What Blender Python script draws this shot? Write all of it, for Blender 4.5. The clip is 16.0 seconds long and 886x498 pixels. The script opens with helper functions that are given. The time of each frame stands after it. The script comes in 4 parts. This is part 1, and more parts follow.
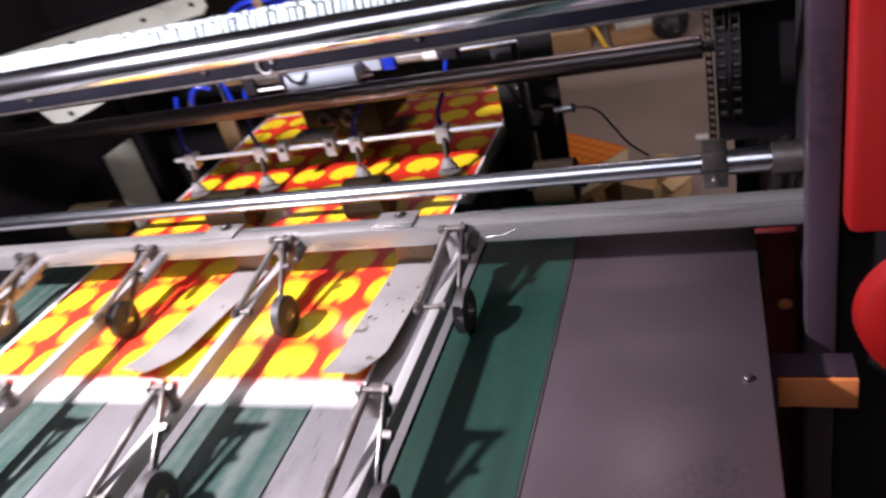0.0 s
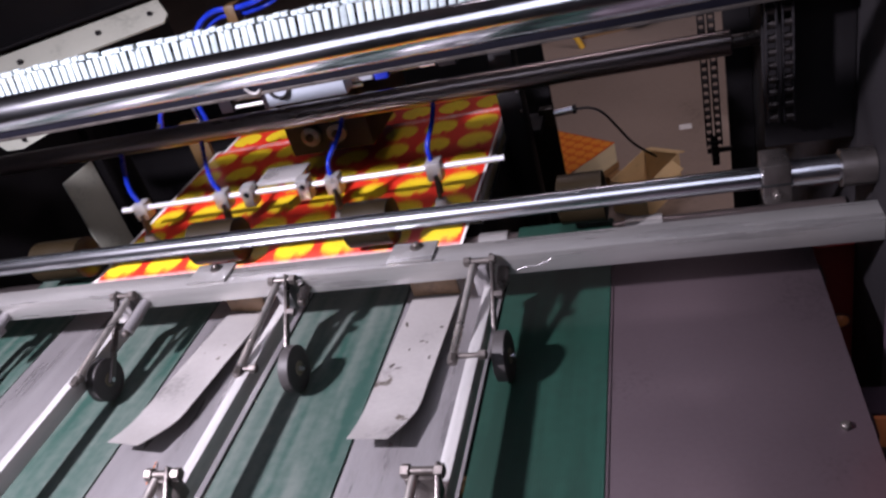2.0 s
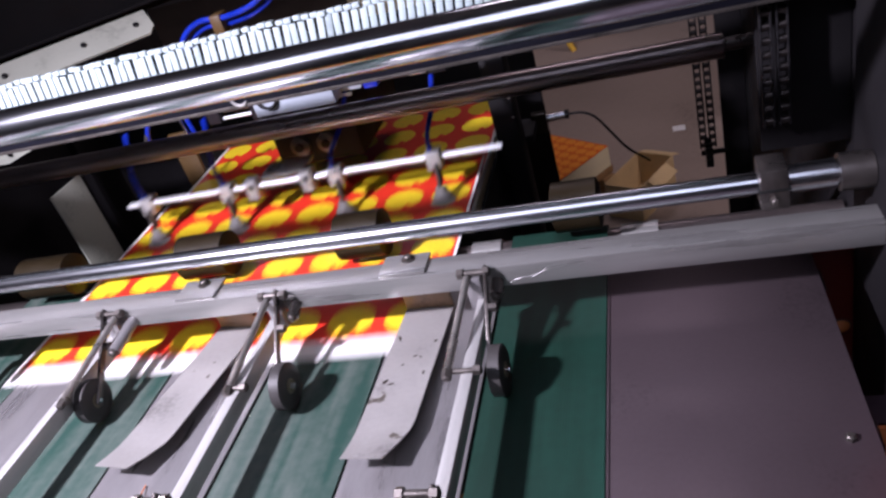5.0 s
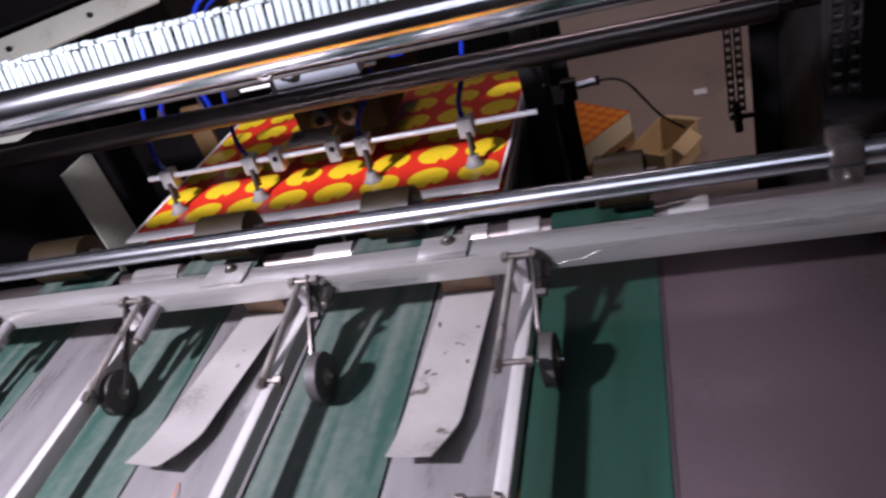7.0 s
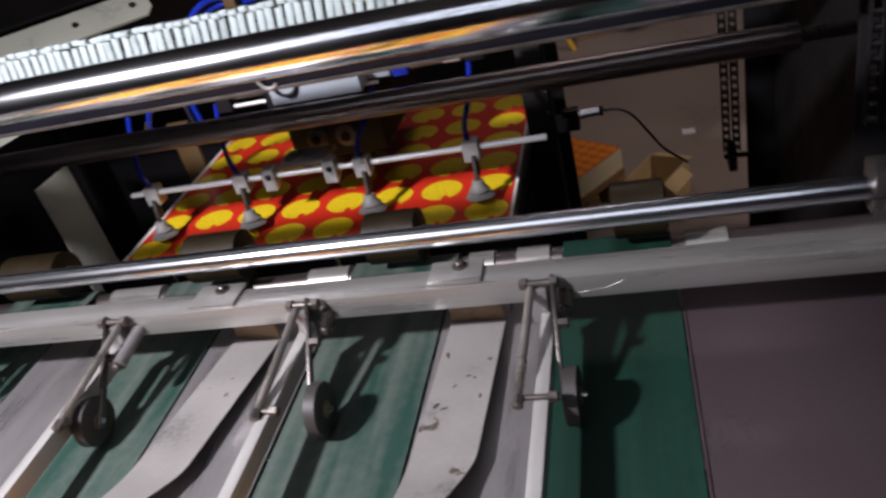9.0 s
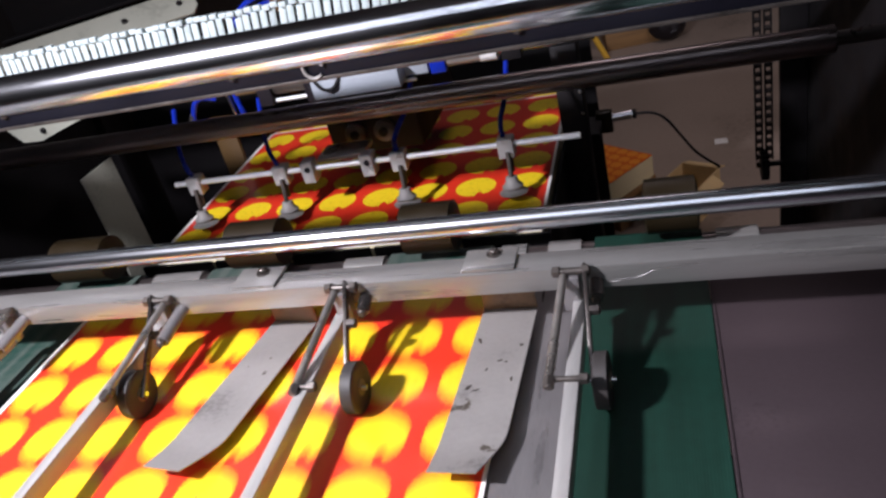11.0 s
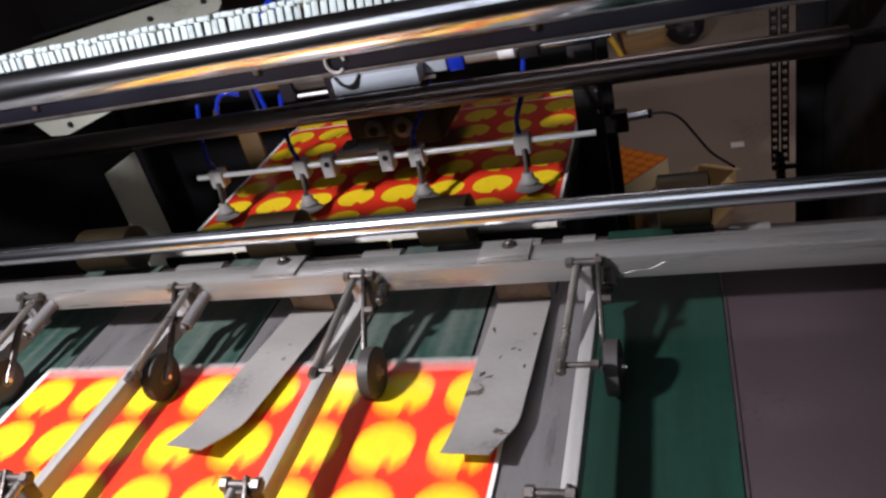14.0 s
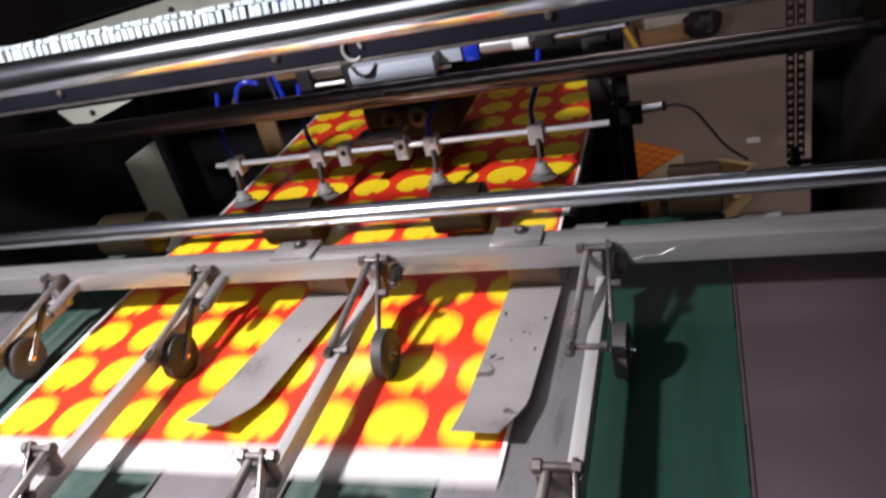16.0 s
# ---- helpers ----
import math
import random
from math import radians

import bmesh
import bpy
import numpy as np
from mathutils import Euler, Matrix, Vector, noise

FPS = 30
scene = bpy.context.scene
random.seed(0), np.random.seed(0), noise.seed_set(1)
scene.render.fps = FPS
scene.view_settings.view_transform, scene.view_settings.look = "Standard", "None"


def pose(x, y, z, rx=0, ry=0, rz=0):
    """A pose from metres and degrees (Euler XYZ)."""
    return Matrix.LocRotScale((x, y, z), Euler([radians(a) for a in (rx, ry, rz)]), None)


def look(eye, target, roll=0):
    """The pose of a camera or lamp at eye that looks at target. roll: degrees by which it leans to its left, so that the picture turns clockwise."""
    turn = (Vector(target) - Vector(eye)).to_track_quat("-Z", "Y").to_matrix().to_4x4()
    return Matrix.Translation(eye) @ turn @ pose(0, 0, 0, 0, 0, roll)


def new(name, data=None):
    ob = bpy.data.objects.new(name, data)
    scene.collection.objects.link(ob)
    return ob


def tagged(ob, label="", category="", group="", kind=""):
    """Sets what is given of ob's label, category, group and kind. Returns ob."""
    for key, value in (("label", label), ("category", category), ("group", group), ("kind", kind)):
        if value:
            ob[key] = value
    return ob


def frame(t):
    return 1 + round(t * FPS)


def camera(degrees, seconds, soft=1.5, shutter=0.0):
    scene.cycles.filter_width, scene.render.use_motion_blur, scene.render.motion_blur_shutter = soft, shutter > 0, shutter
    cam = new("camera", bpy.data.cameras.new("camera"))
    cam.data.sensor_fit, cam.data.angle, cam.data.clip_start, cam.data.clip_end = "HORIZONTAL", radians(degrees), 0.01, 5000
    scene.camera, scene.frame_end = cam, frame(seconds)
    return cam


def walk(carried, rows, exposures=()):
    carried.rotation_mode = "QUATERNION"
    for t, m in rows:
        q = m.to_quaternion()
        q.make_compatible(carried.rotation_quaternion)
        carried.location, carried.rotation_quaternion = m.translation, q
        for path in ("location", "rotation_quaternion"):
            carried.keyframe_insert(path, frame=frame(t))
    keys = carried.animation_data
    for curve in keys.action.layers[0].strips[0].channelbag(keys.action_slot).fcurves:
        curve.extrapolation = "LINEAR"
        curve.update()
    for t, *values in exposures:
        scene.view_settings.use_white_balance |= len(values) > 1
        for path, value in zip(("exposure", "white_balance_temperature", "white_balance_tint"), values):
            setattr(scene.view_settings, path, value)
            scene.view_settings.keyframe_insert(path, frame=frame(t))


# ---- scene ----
cam = camera(60.0, 16.0, soft=2.6, shutter=1.5)
PATH = [
    (0, (0.23, 0.189, 1.457), (-0.461, 1.787, 0.473), -15.2),
    (0.5, (0.175, 0.267, 1.456), (-0.448, 1.857, 0.415), -15.9),
    (1, (0.132, 0.3, 1.461), (-0.47, 1.893, 0.411), -16.0),
    (1.5, (0.108, 0.319, 1.457), (-0.469, 1.939, 0.436), -16.0),
    (2, (0.106, 0.307, 1.462), (-0.492, 1.917, 0.438), -16.8),
    (2.5, (0.11, 0.305, 1.457), (-0.476, 1.928, 0.444), -16.2),
    (3, (0.105, 0.307, 1.455), (-0.485, 1.92, 0.43), -16.3),
    (3.5, (0.106, 0.308, 1.455), (-0.487, 1.92, 0.432), -16.4),
    (4, (0.104, 0.317, 1.454), (-0.476, 1.93, 0.424), -16.6),
    (4.5, (0.107, 0.323, 1.459), (-0.472, 1.946, 0.445), -17.2),
    (7, (0.043, 0.384, 1.458), (-0.564, 1.948, 0.369), -19.1),
    (7.5, (0.016, 0.396, 1.456), (-0.622, 1.947, 0.366), -19.1),
    (8, (0.003, 0.418, 1.444), (-0.585, 1.992, 0.36), -18.3),
    (8.5, (-0.021, 0.429, 1.427), (-0.56, 2.017, 0.338), -17.1),
    (9, (-0.026, 0.418, 1.425), (-0.551, 2.048, 0.393), -15.6),
    (9.5, (-0.04, 0.397, 1.425), (-0.622, 2.02, 0.411), -15.1),
    (12, (-0.028, 0.371, 1.414), (-0.622, 2.007, 0.428), -15.0),
    (12.5, (-0.034, 0.363, 1.417), (-0.641, 1.991, 0.426), -15.0),
    (13, (-0.04, 0.354, 1.417), (-0.654, 1.978, 0.424), -14.8),
    (13.5, (-0.035, 0.348, 1.417), (-0.653, 1.974, 0.432), -14.7),
    (14, (-0.028, 0.347, 1.416), (-0.652, 1.976, 0.438), -14.8),
    (14.5, (-0.024, 0.342, 1.417), (-0.652, 1.972, 0.443), -14.5),
    (15, (-0.026, 0.331, 1.418), (-0.671, 1.958, 0.45), -14.9),
    (15.5, (-0.028, 0.327, 1.421), (-0.663, 1.958, 0.453), -14.6),
    (16, (-0.021, 0.324, 1.412), (-0.682, 1.939, 0.434), -14.8),
]
EXPOSURES = [(0, 0.6, 6100, 26), (1.0, 0.18, 6250, 21), (1.5, 0.12, 6100, 19), (2.0, 0.27, 5950, 29), (2.5, 0.3, 6000, 30), (3.2, 0.15, 6300, 15), (4.0, 0.12, 6050, 17), (4.5, 0.27, 5750, 29), (7, 0.22, 5900, 28),
             (8, -0.03, 6350, 15), (9, -0.32, 6150, 18), (9.7, -0.12, 6050, 16), (12, -0.18, 6000, 21), (13.5, -0.25, 6150, 15), (14.3, -0.38, 6050, 16), (15, -0.15, 5800, 16), (16, -0.1, 6150, 18)]
walk(cam, [(t, look(eye, target, roll)) for t, eye, target, roll in PATH], EXPOSURES)

# ---------------------------------------------------------------- light
world = bpy.data.worlds.new("workshop_dark")
scene.world = world
world.use_nodes = True
world.node_tree.nodes["Background"].inputs[0].default_value = (0.62, 0.42, 0.62, 1)
world.node_tree.nodes["Background"].inputs[1].default_value = 0.004


def lamp(name, kind, place, target, energy, colour, size=0.1, size_y=None, cone=None):
    data = bpy.data.lights.new(name, kind)
    data.energy, data.color = energy, colour
    if kind == "AREA":
        data.size = size
        if size_y:
            data.shape, data.size_y = "RECTANGLE", size_y
    else:
        data.shadow_soft_size = size
    if kind == "SPOT":
        data.spot_size, data.spot_blend = radians(cone), 0.9
    ob = new(name, data)
    ob.matrix_world = look(place, target)
    return ob


lamp("work_lamp", "SPOT", (-1.13, 0.38, 1.97), (-0.48, 1.12, 0.8), 225, (1.0, 0.965, 0.94), 0.05, cone=112)
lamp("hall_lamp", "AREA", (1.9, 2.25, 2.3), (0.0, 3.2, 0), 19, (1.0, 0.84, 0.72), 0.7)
lamp("hall_lamp_rear", "AREA", (-0.25, 3.6, 3.2), (0.0, 3.3, 0), 10, (1.0, 0.86, 0.80), 0.9)
# unseen broad light, added above the front for the rollers' soft highlight and some fill
lamp("added_front_light", "AREA", (-0.45, -0.65, 3.16), (-0.25, 1.09, 1.24), 17, (0.90, 0.95, 1.0), 2.4, 1.5)


# ---------------------------------------------------------------- materials
def nodes_of(name):
    m = bpy.data.materials.new(name)
    m.use_nodes = True
    return m, m.node_tree.nodes, m.node_tree.links, m.node_tree.nodes["Principled BSDF"]


def surface(name, colour, rough=0.5, metal=0.0, vary=0.25, scale=6.0, fine=90.0, bump=0.15, stretch=(1, 1, 1),
            rough_vary=0.15, stain=None, coat=0.0, specks=0.0):
    """A worn surface: broad stains, fine grain, uneven gloss and a little relief, in metres."""
    m, n, l, p = nodes_of(name)
    tc = n.new("ShaderNodeTexCoord")
    mp = n.new("ShaderNodeMapping")
    mp.inputs["Scale"].default_value = stretch
    l.new(tc.outputs["Object"], mp.inputs["Vector"])
    info = n.new("ShaderNodeObjectInfo")
    shift = n.new("ShaderNodeVectorMath")
    shift.operation = "ADD"
    l.new(mp.outputs[0], shift.inputs[0])
    l.new(info.outputs["Random"], shift.inputs[1])
    big, small = n.new("ShaderNodeTexNoise"), n.new("ShaderNodeTexNoise")
    big.inputs["Scale"].default_value, small.inputs["Scale"].default_value = scale, fine
    big.inputs["Detail"].default_value, small.inputs["Detail"].default_value = 6, 3
    for t in (big, small):
        l.new(shift.outputs[0], t.inputs["Vector"])
    add = n.new("ShaderNodeMath")
    add.operation = "MULTIPLY_ADD"
    add.inputs[1].default_value = 0.35
    l.new(small.outputs["Fac"], add.inputs[0])
    l.new(big.outputs["Fac"], add.inputs[2])
    ramp = n.new("ShaderNodeValToRGB")
    dark = stain or tuple(c * (1 - vary) * 0.8 for c in colour)
    ramp.color_ramp.elements[0].position, ramp.color_ramp.elements[1].position = 0.42, 0.82
    ramp.color_ramp.elements[0].color = (*dark, 1)
    ramp.color_ramp.elements[1].color = (*[min(1, c * (1 + vary * 0.5)) for c in colour], 1)
    mid = ramp.color_ramp.elements.new(0.58)
    mid.color = (*colour, 1)
    l.new(add.outputs[0], ramp.inputs[0])
    paint = ramp.outputs[0]
    if specks:
        sp1 = n.new("ShaderNodeTexNoise")
        sp1.inputs["Scale"].default_value, sp1.inputs["Detail"].default_value = 38, 4
        l.new(shift.outputs[0], sp1.inputs["Vector"])
        lim = n.new("ShaderNodeMapRange")
        lim.inputs[1].default_value, lim.inputs[2].default_value = specks, specks + 0.05
        l.new(sp1.outputs["Fac"], lim.inputs[0])
        ink = n.new("ShaderNodeMix")
        ink.data_type = "RGBA"
        ink.inputs["B"].default_value = (0.09, 0.075, 0.06, 1)
        l.new(lim.outputs[0], ink.inputs["Factor"])
        l.new(paint, ink.inputs["A"])
        paint = ink.outputs["Result"]
    l.new(paint, p.inputs["Base Color"])
    mr = n.new("ShaderNodeMapRange")
    mr.inputs[1].default_value, mr.inputs[2].default_value = 0.3, 0.8
    mr.inputs[3].default_value, mr.inputs[4].default_value = max(0.03, rough - rough_vary), min(1, rough + rough_vary)
    l.new(big.outputs["Fac"], mr.inputs[0])
    l.new(mr.outputs[0], p.inputs["Roughness"])
    p.inputs["Metallic"].default_value = metal
    p.inputs["Coat Weight"].default_value = coat
    if max(colour) < 0.02:
        p.inputs["Specular IOR Level"].default_value = 0.25
    if bump:
        b = n.new("ShaderNodeBump")
        b.inputs["Strength"].default_value, b.inputs["Distance"].default_value = bump, 0.002
        l.new(small.outputs["Fac"], b.inputs["Height"])
        l.new(b.outputs[0], p.inputs["Normal"])
    return m


ALU = surface("aluminium", (0.30, 0.292, 0.28), 0.36, 0.55, 0.25, 9, 140, 0.1, (0.4, 6, 6))
ALU_Y = surface("aluminium_along", (0.46, 0.45, 0.435), 0.46, 0.4, 0.22, 9, 140, 0.1, (6, 0.4, 6))
STEEL = surface("scuffed_steel", (0.245, 0.233, 0.236), 0.36, 0.5, 0.3, 7, 120, 0.08, (5, 0.7, 1), 0.12, specks=0.72)
RUST = surface("rusty_flap_steel", (0.22, 0.135, 0.075), 0.6, 0.1, 0.3, 40, 200, 0.15)
FLAP = surface("stained_flap_steel", (0.30, 0.285, 0.272), 0.45, 0.3, 0.25, 11, 160, 0.08, (1, 1, 1), 0.1, specks=0.665)
PLATE = surface("dull_side_plate", (0.100, 0.075, 0.084), 0.35, 0.55, 0.25, 4, 160, 0.06, (1, 1, 1), 0.08)
CHROME = surface("chrome", (0.66, 0.68, 0.72), 0.24, 1.0, 0.12, 5, 60, 0.02, (0.5, 4, 4), 0.05)
BRIGHT_ROD = surface("bright_ground_rod", (0.80, 0.82, 0.85), 0.4, 0.35, 0.1, 5, 60, 0.02, (0.5, 4, 4), 0.05)
CHROME_WORN = surface("worn_chrome", (0.62, 0.63, 0.66), 0.27, 1.0, 0.3, 5, 80, 0.03, (0.6, 5, 5), 0.08)
ROLL = surface("polished_roller", (0.72, 0.74, 0.78), 0.18, 1.0, 0.3, 5, 80, 0.03, (0.6, 5, 5), 0.05)
DARK_ROLL = surface("dark_steel_roller", (0.20, 0.17, 0.165), 0.33, 0.9, 0.3, 6, 90, 0.04, (0.5, 4, 4), 0.1)
BLACK = surface("black_painted_steel", (0.007, 0.006, 0.007), 0.7, 0.0, 0.3, 8, 120, 0.1)
BLUEBLACK = surface("blue_black_paint", (0.007, 0.007, 0.012), 0.5, 0.2, 0.3, 5, 90, 0.05)
DARK = surface("dark_grey_paint", (0.016, 0.013, 0.016), 0.5, 0.1, 0.3, 5, 90, 0.1)
SIDE = surface("dark_machine_paint", (0.034, 0.021, 0.030), 0.5, 0.1, 0.3, 5, 90, 0.1)
STAY = surface("bright_stay_rod", (0.42, 0.39, 0.36), 0.35, 0.85, 0.3, 30, 200, 0.1)
CHAIN = surface("oiled_chain_roller", (0.05, 0.042, 0.04), 0.42, 0.9, 0.3, 30, 200, 0.1)
BOLT = surface("oxidised_bolt", (0.10, 0.088, 0.08), 0.45, 0.7, 0.3, 40, 300, 0.2)
LEVER = surface("zinc_lever", (0.115, 0.102, 0.096), 0.35, 0.85, 0.3, 30, 200, 0.15)
RUBBER = surface("grey_black_rubber", (0.034, 0.03, 0.029), 0.62, 0.0, 0.3, 30, 220, 0.2)
HUB = surface("wheel_hub_plastic", (0.17, 0.145, 0.09), 0.4, 0.1, 0.2, 40, 200, 0.1)
BROWN = surface("brown_polyurethane", (0.015, 0.010, 0.004), 0.5, 0.0, 0.3, 14, 120, 0.15)
WHITE = surface("white_plastic", (0.8, 0.8, 0.79), 0.45, 0.0, 0.08, 8, 100, 0.05)
DUCT = surface("slotted_duct_plastic", (0.36, 0.43, 0.44), 0.5, 0.0, 0.12, 8, 100, 0.05)
CREAM = surface("cream_paint", (0.44, 0.45, 0.38), 0.5, 0.0, 0.15, 7, 100, 0.08)
VALVE = surface("grey_valve_box", (0.29, 0.32, 0.36), 0.5, 0.0, 0.12, 8, 100, 0.05)
BLUE = surface("blue_hose", (0.007, 0.022, 0.30), 0.3, 0.0, 0.15, 20, 100, 0.02)
SUCKER = surface("pale_rubber", (0.26, 0.25, 0.24), 0.55, 0.0, 0.12, 30, 150, 0.05)
BLOCK = surface("clamp_block", (0.52, 0.51, 0.50), 0.38, 0.6, 0.2, 20, 150, 0.08)
RED = surface("red_paint", (0.21, 0.004, 0.003), 0.4, 0.0, 0.15, 5, 90, 0.05)
CARD = surface("cardboard", (0.55, 0.40, 0.2), 0.8, 0.0, 0.18, 10, 140, 0.2)
PAPER = surface("cut_paper_edge", (0.76, 0.67, 0.43), 0.8, 0.0, 0.12, 12, 200, 0.2, (1, 1, 90))
FLOOR = surface("worn_concrete", (0.26, 0.205, 0.17), 0.65, 0.0, 0.28, 1.6, 60, 0.25)
WALL = surface("grey_wall", (0.22, 0.20, 0.20), 0.8, 0.0, 0.2, 1.2, 50, 0.2)
WOOD = surface("pallet_wood", (0.25, 0.14, 0.055), 0.75, 0.0, 0.3, 5, 70, 0.25, (1, 8, 8))
YELLOW = surface("yellow_paint", (0.62, 0.36, 0.03), 0.45, 0.0, 0.2, 9, 100, 0.1)
# own colour of marker and thread; on the strut it stands for orange light
ORANGE = surface("orange_own_and_lit", (0.55, 0.17, 0.05), 0.5, 0.0, 0.25, 9, 100, 0.1)
RED_DULL = surface("dull_red_paint", (0.10, 0.006, 0.005), 0.5, 0.0, 0.3, 6, 90, 0.1)
OCHRE = surface("ochre_paint", (0.075, 0.040, 0.010), 0.55, 0.0, 0.3, 9, 100, 0.1)
GREASE = surface("brown_grease", (0.055, 0.045, 0.038), 0.5, 0.0, 0.4, 60, 300, 0.1)
# near-black colour standing for the shade inside slots
SLOT_SHADE = surface("slot_shade_black", (0.012, 0.012, 0.012), 0.6, 0.0, 0.2, 20, 100, 0.1)


def belt_material(name, deep, worn):
    m, n, l, p = nodes_of(name)
    tc = n.new("ShaderNodeTexCoord")
    wave = n.new("ShaderNodeTexWave")
    wave.bands_direction = "X"
    wave.inputs["Scale"].default_value = 95
    noise_a, noise_b = n.new("ShaderNodeTexNoise"), n.new("ShaderNodeTexNoise")
    mp = n.new("ShaderNodeMapping")
    mp.inputs["Scale"].default_value = (14, 1.2, 1)
    l.new(tc.outputs["Object"], mp.inputs[0])
    l.new(tc.outputs["Object"], wave.inputs["Vector"])
    l.new(mp.outputs[0], noise_a.inputs["Vector"])
    l.new(tc.outputs["Object"], noise_b.inputs["Vector"])
    noise_a.inputs["Scale"].default_value, noise_b.inputs["Scale"].default_value = 2.2, 70
    ramp = n.new("ShaderNodeValToRGB")
    ramp.color_ramp.elements[0].position, ramp.color_ramp.elements[1].position = 0.36, 0.68
    ramp.color_ramp.elements[0].color, ramp.color_ramp.elements[1].color = (*deep, 1), (*worn, 1)
    mix = n.new("ShaderNodeMath")
    mix.operation = "MULTIPLY_ADD"
    mix.inputs[1].default_value = 0.25
    l.new(noise_b.outputs["Fac"], mix.inputs[0])
    sub = n.new("ShaderNodeMath")
    sub.operation = "SUBTRACT"
    sub.inputs[1].default_value = 0.12
    l.new(noise_a.outputs["Fac"], sub.inputs[0])
    l.new(sub.outputs[0], mix.inputs[2])
    l.new(mix.outputs[0], ramp.inputs[0])
    l.new(ramp.outputs[0], p.inputs["Base Color"])
    b = n.new("ShaderNodeBump")
    b.inputs["Strength"].default_value, b.inputs["Distance"].default_value = 0.16, 0.0008
    l.new(wave.outputs["Fac"], b.inputs["Height"])
    l.new(b.outputs[0], p.inputs["Normal"])
    p.inputs["Roughness"].default_value = 0.58
    p.inputs["Specular IOR Level"].default_value = 0.35
    return m


def print_material(name, px, py, x0, y0, width, margin_lead, margin_left, red, yellow, rx=0.405, ry=0.395, length=0.597, tail=0.006):
    """Printed sheet: rows of yellow fruit with a notch on red, white margins. x0, y0: a cell's corner in the sheet's own space."""
    m, n, l, p = nodes_of(name)

    def math(op, a, b=None, c=None):
        k = n.new("ShaderNodeMath")
        k.operation = op
        for i, v in enumerate((a, b, c)):
            if v is None:
                continue
            if isinstance(v, (int, float)):
                k.inputs[i].default_value = v
            else:
                l.new(v, k.inputs[i])
        return k.outputs[0]

    tc = n.new("ShaderNodeTexCoord")
    sep = n.new("ShaderNodeSeparateXYZ")
    l.new(tc.outputs["Object"], sep.inputs[0])
    x, y = sep.outputs[0], sep.outputs[1]
    wob = n.new("ShaderNodeTexNoise")
    wob.inputs["Scale"].default_value = 45
    l.new(tc.outputs["Object"], wob.inputs["Vector"])
    w = math("MULTIPLY", math("SUBTRACT", wob.outputs["Fac"], 0.5), 0.10)
    u = math("SUBTRACT", math("FRACT", math("DIVIDE", math("SUBTRACT", x, x0), px)), 0.5)
    v = math("SUBTRACT", math("FRACT", math("DIVIDE", math("SUBTRACT", y, y0), py)), 0.5)
    d = math("ADD", math("POWER", math("DIVIDE", math("ABSOLUTE", u), rx), 2.0), math("POWER", math("DIVIDE", math("ABSOLUTE", v), ry), 2.0))
    d = math("ADD", d, w)
    fruit = math("LESS_THAN", d, 1.0)
    cu, cv = math("SUBTRACT", u, 0.12), math("ADD", v, 0.36)
    notch = math("LESS_THAN", math("ADD", math("MULTIPLY", math("MULTIPLY", cu, cu), 3.0), math("MULTIPLY", cv, cv)), 0.016)
    fruit = math("MULTIPLY", fruit, math("SUBTRACT", 1.0, notch))
    col = n.new("ShaderNodeMix")
    col.data_type = "RGBA"
    col.inputs["A"].default_value, col.inputs["B"].default_value = (*red, 1), (*yellow, 1)
    l.new(fruit, col.inputs["Factor"])
    # dull green flecks on the fruit
    fleck = n.new("ShaderNodeTexNoise")
    fleck.inputs["Scale"].default_value = 130
    l.new(tc.outputs["Object"], fleck.inputs["Vector"])
    f2 = math("MULTIPLY", math("MULTIPLY", math("GREATER_THAN", fleck.outputs["Fac"], 0.62), fruit), 0.35)
    col2 = n.new("ShaderNodeMix")
    col2.data_type = "RGBA"
    col2.inputs["B"].default_value = (0.35, 0.28, 0.01, 1)
    l.new(f2, col2.inputs["Factor"])
    l.new(col.outputs["Result"], col2.inputs["A"])
    white = math("MAXIMUM", math("LESS_THAN", y, margin_lead), math("LESS_THAN", x, margin_left))
    white = math("MAXIMUM", white, math("GREATER_THAN", y, length - tail))
    white = math("MAXIMUM", white, math("GREATER_THAN", x, width - 0.005))
    col3 = n.new("ShaderNodeMix")
    col3.data_type = "RGBA"
    col3.inputs["B"].default_value = (0.82, 0.80, 0.77, 1)
    l.new(white, col3.inputs["Factor"])
    l.new(col2.outputs["Result"], col3.inputs["A"])
    l.new(col3.outputs["Result"], p.inputs["Base Color"])
    p.inputs["Roughness"].default_value = 0.33
    p.inputs["Coat Weight"].default_value = 0.3
    p.inputs["Coat Roughness"].default_value = 0.12
    return m


BELT = belt_material("green_ribbed_belt", (0.014, 0.045, 0.034), (0.082, 0.102, 0.089))
BELT_CLEAN = belt_material("clean_green_belt", (0.003, 0.021, 0.013), (0.006, 0.036, 0.024))
SHEET_W, SHEET_L = 0.76, 0.597
PRINT = print_material("fruit_print", 0.095, 0.0915, 0.0, 0.036, SHEET_W, 0.036, 0.009, (0.72, 0.036, 0.014), (0.86, 0.62, 0.012))
PRINT_PILE = print_material("fruit_print_pile", 0.095, 0.0915, 0.0, 0.036, SHEET_W, 0.036, 0.009, (0.72, 0.036, 0.014), (0.86, 0.62, 0.012), length=9.0)
PRINT_SMALL = print_material("orange_print", 0.045, 0.045, 0.0, 0.0, 9.0, -1.0, -1.0, (0.62, 0.12, 0.012), (0.78, 0.27, 0.03), 0.44, 0.42, 9.0)


